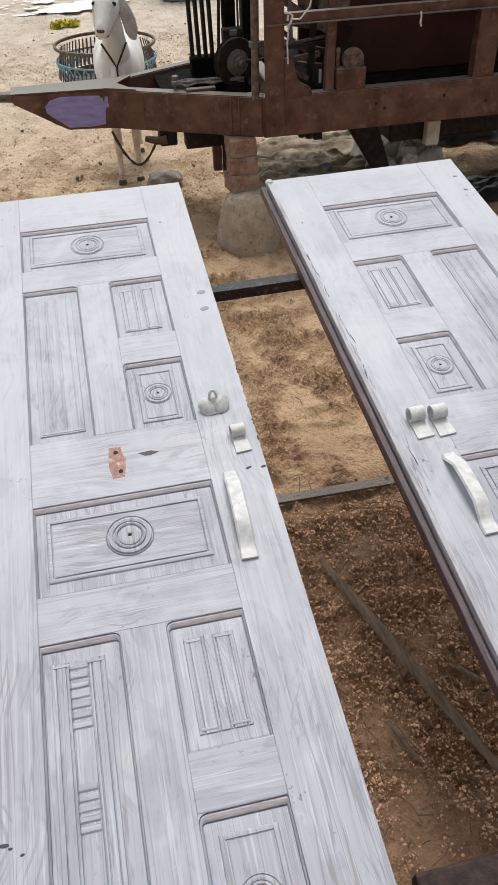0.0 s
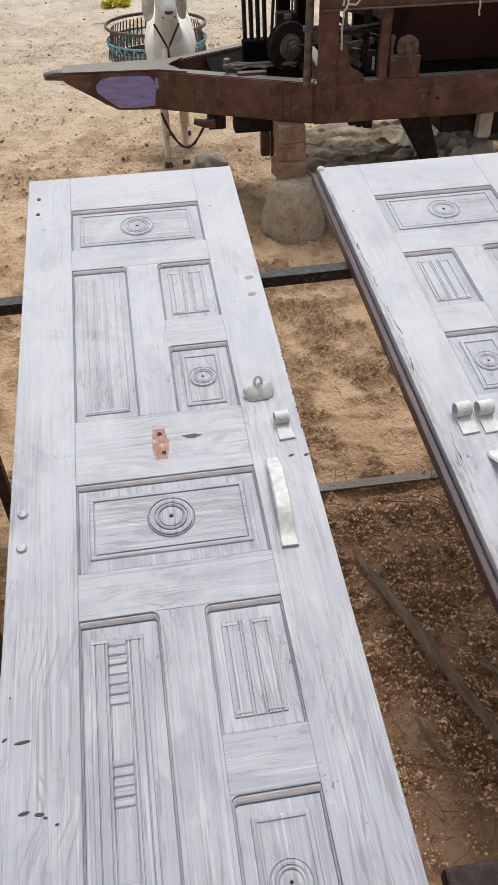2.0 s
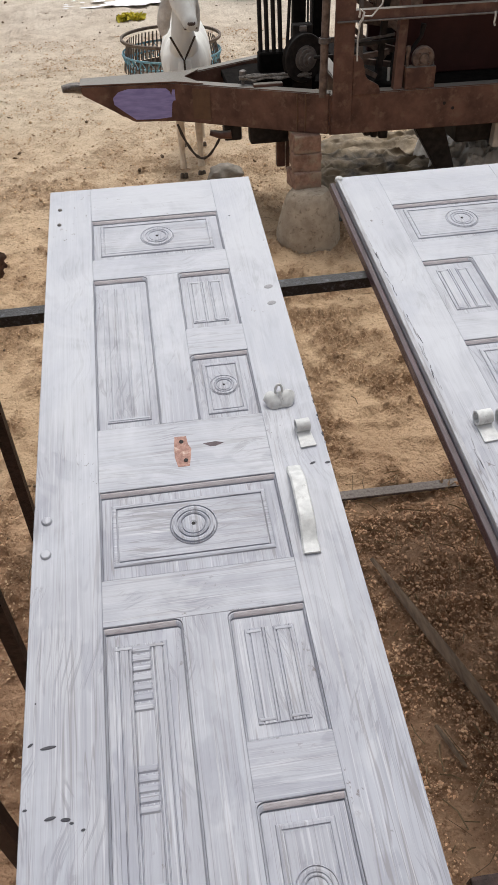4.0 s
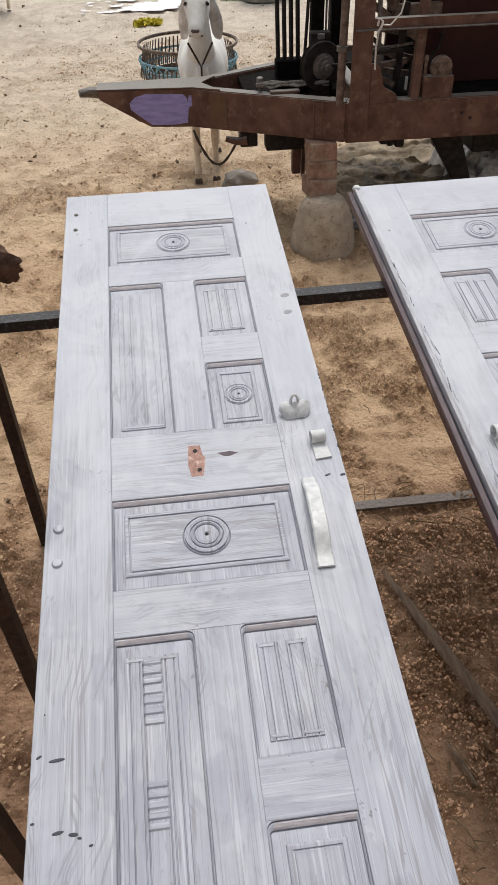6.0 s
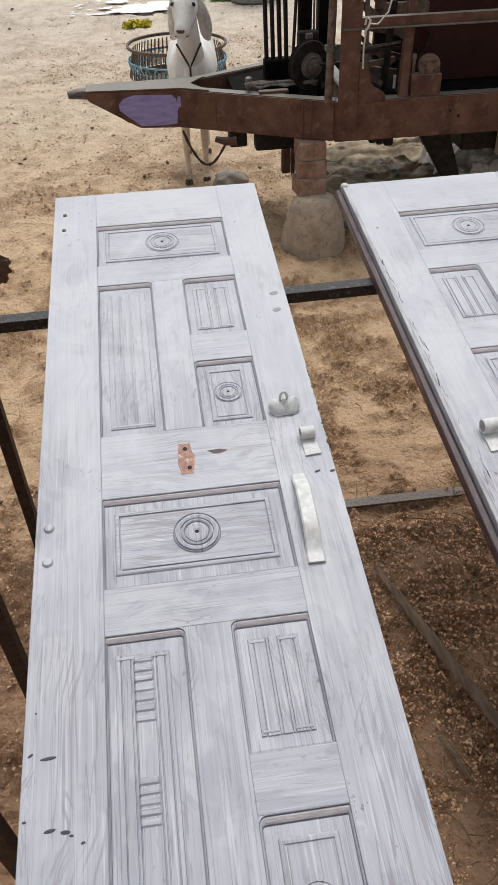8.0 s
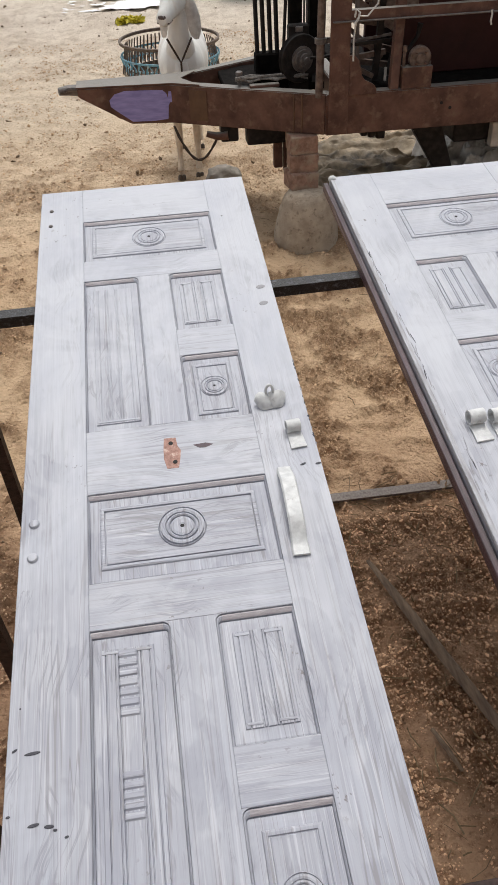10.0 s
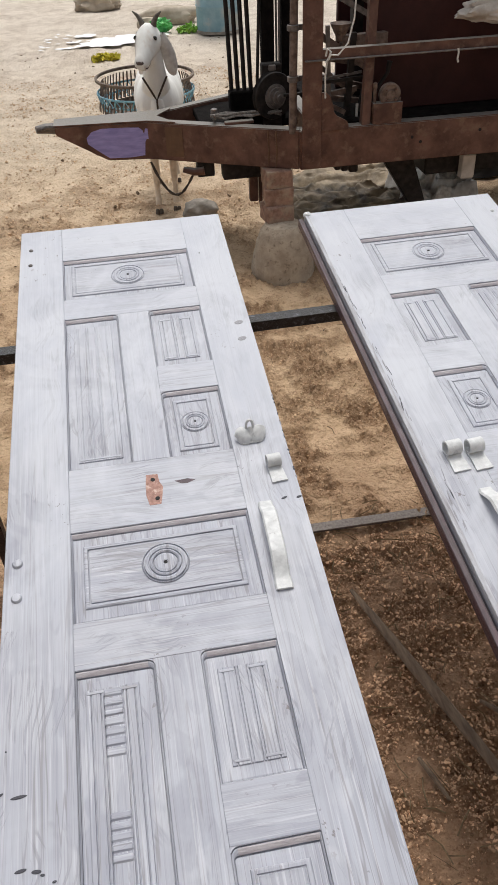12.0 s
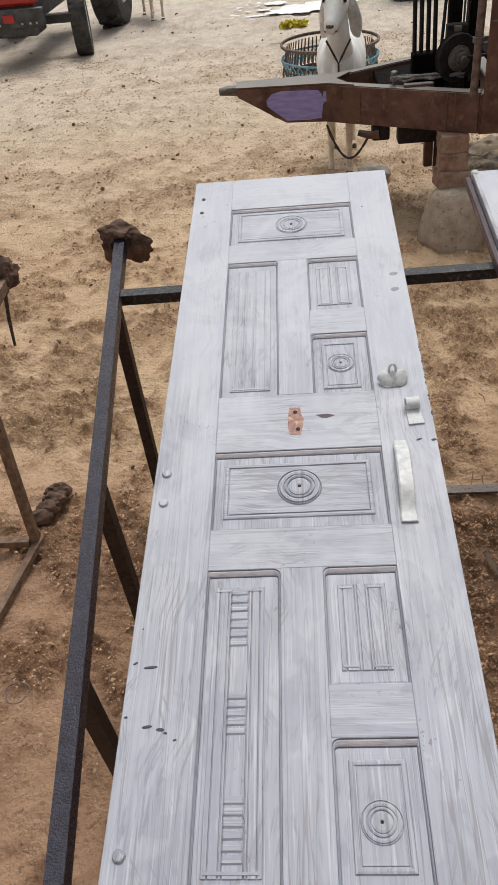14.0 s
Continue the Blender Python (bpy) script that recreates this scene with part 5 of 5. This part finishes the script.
# ---- small things on the soil ----
def stone(x, y, r, scale, seed, label="smooth grey fieldstone lying on the soil", material=STONE):
    ob = tagged(part("stone", lump(r, scale, 0.22, 1.6, seed, 4), material, None, smooth=True), label, "stone")
    ob.location = (x, y, r * scale[2] * 0.62)


stone(0.515, 2.62, 0.108, (1.05, 0.8, 0.66), 1.0)
stone(1.02, 10.0, 0.24, (1.7, 0.8, 0.6), 4.0, "pale rock lying beside the yard", HEAP)
stone(0.70, 9.7, 0.12, (1.4, 0.8, 0.7), 6.0, "pale rock lying beside the yard", HEAP)
heap = tagged(part("pale_sack", lump(0.20, (1.7, 0.8, 0.72), 0.35, 1.8, 9.0, 4), HEAP, None, smooth=True), "low pale crumpled sack lying far off", "sack")
heap.location = (0.05, 11.6, 0.1)


def leaf_heap(name, x, y, r, count, material, label, category, seed):
    rg = random.Random(seed)
    v, f = [], []
    for _ in range(count):
        a, d = rg.uniform(0, 6.28), r * math.sqrt(rg.random())
        c = Vector((x + d * math.cos(a), y + 0.7 * d * math.sin(a), 0.01 + rg.random() * r * 0.55 * (1 - d / r * 0.7)))
        e = Euler((rg.uniform(-1, 1), rg.uniform(-1, 1), rg.uniform(0, 6.28))).to_matrix()
        s = rg.uniform(0.03, 0.06)
        k = len(v)
        v += [tuple(c + e @ Vector(p) * s) for p in ((-1, 0, 0), (-0.3, 0.42, 0.12), (0.6, 0.34, 0.1), (1, 0, -0.1), (0.5, -0.36, 0.1), (-0.3, -0.4, 0.12))]
        f += [(k, k + 1, k + 2, k + 3), (k, k + 3, k + 4, k + 5)]
    stuff(name, v, f, material, label, category)


leaf_heap("yellow_leaves", 0.04, 7.78, 0.16, 150, YELLOW, "small pile of yellow-green leaves on the soil", "leaves", 3)
leaf_heap("green_leaves", 1.20, 9.25, 0.17, 120, LIME_GREEN, "bright lime-green leaves on the soil", "leaves", 4)
bag = tagged(part("green_bag", lump(0.11, (1.2, 0.8, 0.8), 0.5, 2.5, 2.0, 4), GREEN, None, smooth=True), "crumpled bright green plastic bag", "bag")
bag.location = (0.83, 9.35, 0.08)
drum = thing("water_drum", "faded blue metal drum standing in the yard", "drum", pose(1.60, 9.15, 0))
part("barrel", lathe([(0, 0), (0.30, 0), (0.30, 0.30), (0.308, 0.315), (0.30, 0.33), (0.30, 0.60), (0.308, 0.615), (0.30, 0.63), (0.30, 0.90), (0.292, 0.91), (0.285, 0.885), (0, 0.885)], 48), DRUM_BLUE, drum, smooth=True)
part("foot_rim", lathe([(0.298, 0), (0.312, 0.0), (0.312, 0.03), (0.298, 0.035)], 48), STONE, drum, smooth=True)


def spill(name, blobs, z, material, label, category):
    """Flat irregular patches: each (x, y, rx, ry, seed)."""
    v, f = [], []
    for x, y, rx, ry, seed in blobs:
        k = len(v)
        v.append((x, y, z + 0.004))
        for i in range(40):
            a = 2 * math.pi * i / 40
            d = 1 + 0.45 * noise.noise(Vector((math.cos(a) * 1.3, math.sin(a) * 1.3, seed))) + 0.28 * noise.noise(Vector((math.cos(a) * 4, math.sin(a) * 4, seed + 9)))
            v.append((x + rx * d * math.cos(a), y + ry * d * math.sin(a), z))
        f += [(k, k + 1 + i, k + 1 + (i + 1) % 40) for i in range(40)]
    ob = stuff(name, v, f, material, label, category)
    ob["kind"] = "structure"


rg = random.Random(8)
spill("lime_puddle", [(0.13, 8.86, 0.36, 0.30, 1.0), (0.45, 9.02, 0.34, 0.22, 2.0), (0.70, 9.12, 0.22, 0.14, 5.0), (-0.18, 9.42, 0.16, 0.12, 3.0), (-0.44, 8.62, 0.13, 0.05, 4.0), (-0.22, 8.72, 0.12, 0.06, 8.0), (-0.33, 9.0, 0.09, 0.06, 7.0)] +
      [(rg.uniform(-0.75, 0.2), rg.uniform(8.45, 9.7), rg.uniform(0.02, 0.06), rg.uniform(0.012, 0.035), i) for i in range(26)], 0.016, PUDDLE_WHITE, "water puddle on the soil, its sky reflection painted white", "puddle")

# ---- rags ----
def rag(name, label, place, size, seed, material=CLOTH_BROWN, rough=0.40):
    ob = tagged(part(name, lump(1.0, size, rough, 1.8, seed, 4), material, None, smooth=True), label, "rag")
    ob.matrix_basis = place
    return ob


rag("rag", "dirty brown rag wrapped round the beam's end", BENCH @ pose(-0.538, -0.196, TOP + 0.004, 0, 4, 0), (0.058, 0.036, 0.030), 1.5)
rag("rag", "dark brown rag flap hanging from the beam's end", BENCH @ pose(-0.482, -0.215, TOP - 0.040, 0, 28, 0), (0.042, 0.014, 0.050), 4.5)
rag("rag", "dark brown rag corner hanging beside the beam", BENCH @ pose(-0.572, -0.222, TOP - 0.045, 0, -8, 0), (0.018, 0.016, 0.050), 9.5)
rag("rag", "dark grey-brown rag hanging on the rusty trestle", pose(-0.938, -0.200, 0.832, 0, 0, 20), (0.045, 0.042, 0.055), 7.5)
bundle = thing("sack_bundle", "rolled muddy brown sack bundle lying on the soil", "sack", pose(-0.915, -0.410, 0.025, 0, 0, 4))
for i, (dy, dx, r) in enumerate(((0.045, 0.0, 0.042), (0.0, -0.005, 0.040), (-0.045, -0.018, 0.038), (-0.09, -0.04, 0.040))):
    part("fold", lump(r, (1.15, 0.75, 0.8), 0.35, 2.2, i * 2.0 + 1, 3), CLOTH_BROWN, bundle, smooth=True).location = (dx, dy, 0.005)


# ---- crumpled sheeting under the trailer ----
def sheeting(name, x0, x1, y0, y1, height, seed, material, label, nx=90, ny=60):
    v = []
    for j in range(ny + 1):
        for i in range(nx + 1):
            x, y = x0 + (x1 - x0) * i / nx, y0 + (y1 - y0) * j / ny
            p = Vector((x * 4.0 + y * 2.0 + seed, y * 9.0 - x * 2.5, seed))
            edge = min(i, nx - i, 6) / 6 * min(j, ny - j, 6) / 6
            ridge = 0.9 - abs(noise.noise(p)) * 1.6 + 0.5 * (0.5 - abs(noise.noise(p * 2.3 + Vector((1, 2, 3))))) + 0.3 * (0.5 - abs(noise.noise(p * 5.5)))
            v.append((x + 0.05 * noise.noise(p * 1.3), y + 0.09 * noise.noise(p * 0.9 + Vector((4, 0, 0))), 0.012 + height * (0.25 + ridge) * edge))
    f = [(j * (nx + 1) + i, j * (nx + 1) + i + 1, (j + 1) * (nx + 1) + i + 1, (j + 1) * (nx + 1) + i) for j in range(ny) for i in range(nx)]
    me = bpy.data.meshes.new(name)
    me.from_pydata(v, [], f)
    me.materials.append(material)
    me.shade_smooth()
    tagged(new(name, me), label, "sheeting")


sheeting("dusty_sheeting", 1.00, 1.95, 2.20, 3.15, 0.058, 2.0, SACKING, "crumpled dusty grey sheeting on the soil under the trailer", 110, 80)
sheeting("grey_plastic", 1.80, 2.28, 2.20, 2.72, 0.13, 5.0, GREY_PLASTIC, "crumpled pale grey plastic on the soil under the trailer")
sheeting("black_sheeting", 1.02, 2.9, 1.82, 2.16, 0.03, 8.0, BLACK_SHEET, "black plastic sheeting crumpled on the soil", 110, 50)
# second sheet, added to darken the ground where the trailer's shadow lies
sheeting("black_sheeting", 1.92, 3.4, 2.74, 3.60, 0.10, 3.0, BLACK_SHEET, "black plastic sheeting crumpled on the soil", 110, 60)

# ---- tractor ----
TRACTOR = thing("tractor", "red farm tractor with dusty black tyres, parked", "tractor", pose(-2.97, 7.38, 0, 0, 0, -1))


def tyre(r, w, lugs, name, parent, place):
    t = part(name, lathe([(r * 0.58, -w * 0.42), (r * 0.80, -w * 0.5), (r * 0.95, -w * 0.46), (r, -w * 0.30), (r, w * 0.30), (r * 0.95, w * 0.46), (r * 0.80, w * 0.5), (r * 0.58, w * 0.42)], 48), RUBBER, parent, smooth=True)
    t.matrix_basis = place
    for s in (-1, 1):
        part("rim", lathe([(r * 0.58, s * w * 0.42), (r * 0.56, s * w * 0.44), (r * 0.50, s * w * 0.25), (r * 0.20, s * w * 0.15), (r * 0.16, s * w * 0.32), (0, s * w * 0.32)], 32), RIM_SILVER, t, smooth=True)
    b = bmesh.new()
    for k in range(lugs):
        for s in (-1, 1):
            a = 2 * math.pi * (k + (0.5 if s > 0 else 0)) / lugs
            box((-r * 0.035, 0.01, -r * 0.01), (r * 0.035, w * 0.48, r * 0.045 if lugs < 30 else r * 0.02), 0.0, b, pose(0, 0, 0, 0, 0, math.degrees(a)) @ pose(r * 0.985, 0, 0, 0, 90, 0) @ pose(0, 0, 0, 0, 0, -90 if s > 0 else 90) @ pose(0, 0, 0, 0, 0, 38 if lugs < 30 else 10))
    part("tread", b, RUBBER, t)
    return t


for s in (-1, 1):
    tyre(0.36, 0.19, 40, "front_tyre", TRACTOR, pose(s * 0.60, 0.0, 0.355, 0, 90, 12))
    tyre(0.62, 0.36, 20, "rear_tyre", TRACTOR, pose(s * 0.66, 1.62, 0.61, 0, 90, 0))
part("front_axle", box((-0.52, -0.05, 0.34), (0.52, 0.05, 0.44), 0.012), TRACTOR_GREY, TRACTOR)
part("bumper", box((-0.48, -0.52, 0.40), (0.34, -0.42, 0.58), 0.02, seg=2), TRACTOR_GREY, TRACTOR)
part("bumper_bracket", box((-0.30, -0.44, 0.30), (0.22, -0.05, 0.42), 0.015), TRACTOR_GREY, TRACTOR)
part("red_badge", box((-0.10, -0.535, 0.455), (0.02, -0.521, 0.535), 0.004), TRACTOR_RED, TRACTOR)
for x in (-0.24, -0.15, 0.10, 0.19, 0.26):
    part("bumper_bolt", lathe([(0.012, 0), (0.012, 0.01), (0, 0.012)], 8, m=pose(x, -0.52, 0.44, 90)), RIM_SILVER, TRACTOR)
part("chassis", box((-0.22, -0.40, 0.42), (0.22, 1.75, 0.66), 0.03, seg=2), TRACTOR_GREY, TRACTOR)
part("bonnet", prism([(-0.46, 0.60), (-0.48, 1.02), (-0.42, 1.16), (-0.30, 1.22), (0.95, 1.28), (0.95, 0.66)], -0.27, 0.27, "x", bevel=0.03), TRACTOR_RED, TRACTOR)
part("grille", box((-0.20, -0.50, 0.68), (0.20, -0.475, 1.08), 0.008), TRACTOR_GREY, TRACTOR)
for s in (-1, 1):
    part("headlight", lathe([(0, 0.02), (0.05, 0.016), (0.06, 0), (0.055, -0.04), (0, -0.05)], 20, m=pose(s * 0.16, -0.49, 1.12, 90)), RIM_SILVER, TRACTOR, smooth=True)
    part("mudguard", prism([(0.98, 0.95), (1.10, 1.22), (1.40, 1.36), (1.80, 1.36), (2.10, 1.20), (2.10, 1.16), (1.80, 1.32), (1.40, 1.32), (1.12, 1.18), (1.01, 0.94)], s * 0.46 - 0.02 if s > 0 else -0.86, s * 0.86 if s > 0 else -0.44, "x"), TRACTOR_RED, TRACTOR)
part("seat", box((-0.22, 1.45, 0.95), (0.22, 1.85, 1.06), 0.03, seg=2), TRACTOR_GREY, TRACTOR)
part("steering_wheel", lathe([(0.19, -0.012), (0.205, 0), (0.19, 0.012), (0.175, 0)], 28, m=pose(0, 1.12, 1.42, 30)), TRACTOR_GREY, TRACTOR, smooth=True)
part("steering_column", tube([(0, 0.95, 1.2), (0, 1.12, 1.42)], 0.02, 8), TRACTOR_GREY, TRACTOR)

# ---- litter on the soil ----
def crumbs(name, count, area, size, material, label, seed, keep=None):
    rg2 = random.Random(seed)
    v, f = [], []
    ball = bmesh.new()
    bmesh.ops.create_icosphere(ball, subdivisions=1, radius=1)
    base = [q.co.copy() for q in ball.verts]
    tri = [tuple(q.index for q in face.verts) for face in ball.faces]
    ball.free()
    made = 0
    while made < count:
        x, y = rg2.uniform(area[0], area[1]), rg2.uniform(area[2], area[3])
        if keep and not keep(x, y, rg2):
            continue
        made += 1
        s = size[0] + (size[1] - size[0]) * rg2.random() ** 3
        e = Euler((rg2.uniform(-0.6, 0.6), rg2.uniform(-0.6, 0.6), rg2.uniform(0, 6.28))).to_matrix()
        z = ground_height(x, y)
        k = len(v)
        sx, sy, sz = rg2.uniform(0.6, 1.5), rg2.uniform(0.6, 1.1), rg2.uniform(0.5, 0.8)
        v += [tuple(Vector((x, y, z + s * 0.1)) + e @ Vector((p.x * sx, p.y * sy, p.z * sz)) * (s * rg2.uniform(0.6, 1.3))) for p in base]
        f += [tuple(k + i for i in t) for t in tri]
    return stuff(name, v, f, material, label, "clods")


def drifts(level):
    return lambda x, y, r: looseness(x, y) + 0.5 * r.random() ** 3 > level


crumbs("soil_clods", 52000, (0.1, 1.4, -1.9, -0.45), (0.0014, 0.0062), CRUMB, "loose brown soil crumbs between the doors", 1, drifts(0.5))
crumbs("sand_clods", 14000, (0.1, 1.4, -0.45, 1.3), (0.0014, 0.0060), SAND_CRUMB, "loose orange sand crumbs between the doors", 5, drifts(0.6))
crumbs("sand_clods", 26000, (-1.5, 0.3, -1.5, 1.6), (0.0015, 0.0062), SAND_CRUMB, "loose sandy crumbs beside the trestle", 2, drifts(0.6))
crumbs("far_clods", 26000, (-4.2, 1.6, 1.4, 7.0), (0.003, 0.012), SAND_CRUMB, "loose sandy crumbs across the yard", 3, drifts(0.4))
crumbs("dark_clods", 420, (-5.0, 1.6, 2.4, 9.5), (0.006, 0.022), DUNG, "dark dung crumbs scattered across the yard", 4, drifts(0.35))
crumbs("dark_clods", 520, (-1.5, 0.2, -0.6, 2.4), (0.003, 0.012), DUNG, "dark dung crumbs scattered beside the trestle", 6, drifts(0.75))


def straws(name, count, area, length, material, label, seed):
    rg3 = random.Random(seed)
    v, f = [], []
    for _ in range(count):
        x, y = rg3.uniform(area[0], area[1]), rg3.uniform(area[2], area[3])
        a, n_, w = rg3.uniform(0, 6.28), rg3.uniform(*length), rg3.uniform(0.0008, 0.0024)
        d, s = Vector((math.cos(a), math.sin(a), rg3.uniform(-0.06, 0.10))), Vector((-math.sin(a), math.cos(a), 0)) * w
        p = Vector((x, y, ground_height(x, y) + 0.012))
        k = len(v)
        bend = Vector((rg3.uniform(-1, 1), rg3.uniform(-1, 1), 0.4)) * n_ * 0.12
        mid, end = p + d * n_ * 0.5 + bend, p + d * n_
        up = Vector((0, 0, w))
        for q in (p, mid, end):
            v += [tuple(q - s), tuple(q + s), tuple(q + up * 1.5)]
        for o in (0, 3):
            f += [(k + o, k + o + 1, k + o + 4, k + o + 3), (k + o + 1, k + o + 2, k + o + 5, k + o + 4), (k + o + 2, k + o, k + o + 3, k + o + 5)]
    stuff(name, v, f, material, label, "straw")


straws("straw", 300, (0.15, 1.3, -1.85, -0.35), (0.02, 0.09), STRAW, "dry straw bits trodden into the soil", 7)
straws("straw", 120, (-1.9, 1.2, -0.9, 2.2), (0.02, 0.08), STRAW, "dry straw bits trodden into the soil", 8)
stick = tagged(part("wooden_lath", tube([(0.562, -0.74, 0.026), (0.60, -0.87, 0.030), (0.655, -1.06, 0.031), (0.73, -1.30, 0.029), (0.80, -1.53, 0.026)], [0.007, 0.014, 0.019, 0.017, 0.012], 8, flat=0.35), OLD_WOOD), "grey weathered wooden lath half buried in soil", "stick")
tagged(part("twig", tube([(0.575, -1.33, 0.02), (0.59, -1.39, 0.03), (0.612, -1.45, 0.02)], [0.006, 0.008, 0.005], 6), OLD_WOOD), "short broken twig on the soil", "stick")
tagged(part("twig", tube([(0.80, -1.20, 0.02), (0.84, -1.26, 0.035), (0.90, -1.30, 0.02)], [0.006, 0.009, 0.005], 6), OLD_WOOD), "short broken twig on the soil", "stick")
tagged(part("wire_loop", tube([(-0.845 + 0.035 * math.cos(a) * (1 + 0.15 * math.sin(3 * a)), -1.215 + 0.035 * math.sin(a), 0.016) for a in [2 * math.pi * k / 18 for k in range(18)]], 0.0022, 6), RUSTY_FLAT), "rusty loop of wire lying on the soil", "wire")


# ---- what moves: the goat turns and lifts its head ----
def motions():
    # seconds, nod, turn
    rows = ((0.0, 40, -22), (0.5, 41, -8), (1.0, 36, -24), (1.5, 36, -26), (2.0, 42, 4), (2.5, 46, 8), (3.0, 44, 22), (3.5, 36, 20), (4.0, 40, 15), (5.2, 42, 0), (6.5, 40, -12), (7.0, 46, -4), (7.5, 42, -12),
            (8.0, 40, -15), (9.2, 34, -22), (10.5, 24, -28), (11.0, 26, -28), (11.5, 30, -26), (12.0, 36, -25), (12.5, 35, -26), (13.0, 36, -23), (13.5, 40, -10), (14.0, 37, -16))
    walk(GOAT_HEAD, [(t, pose(0, -0.06, 1.050, 0, 0, turn + 3) @ pose(0, 0, 0, nod - 16)) for t, nod, turn in rows])


motions()
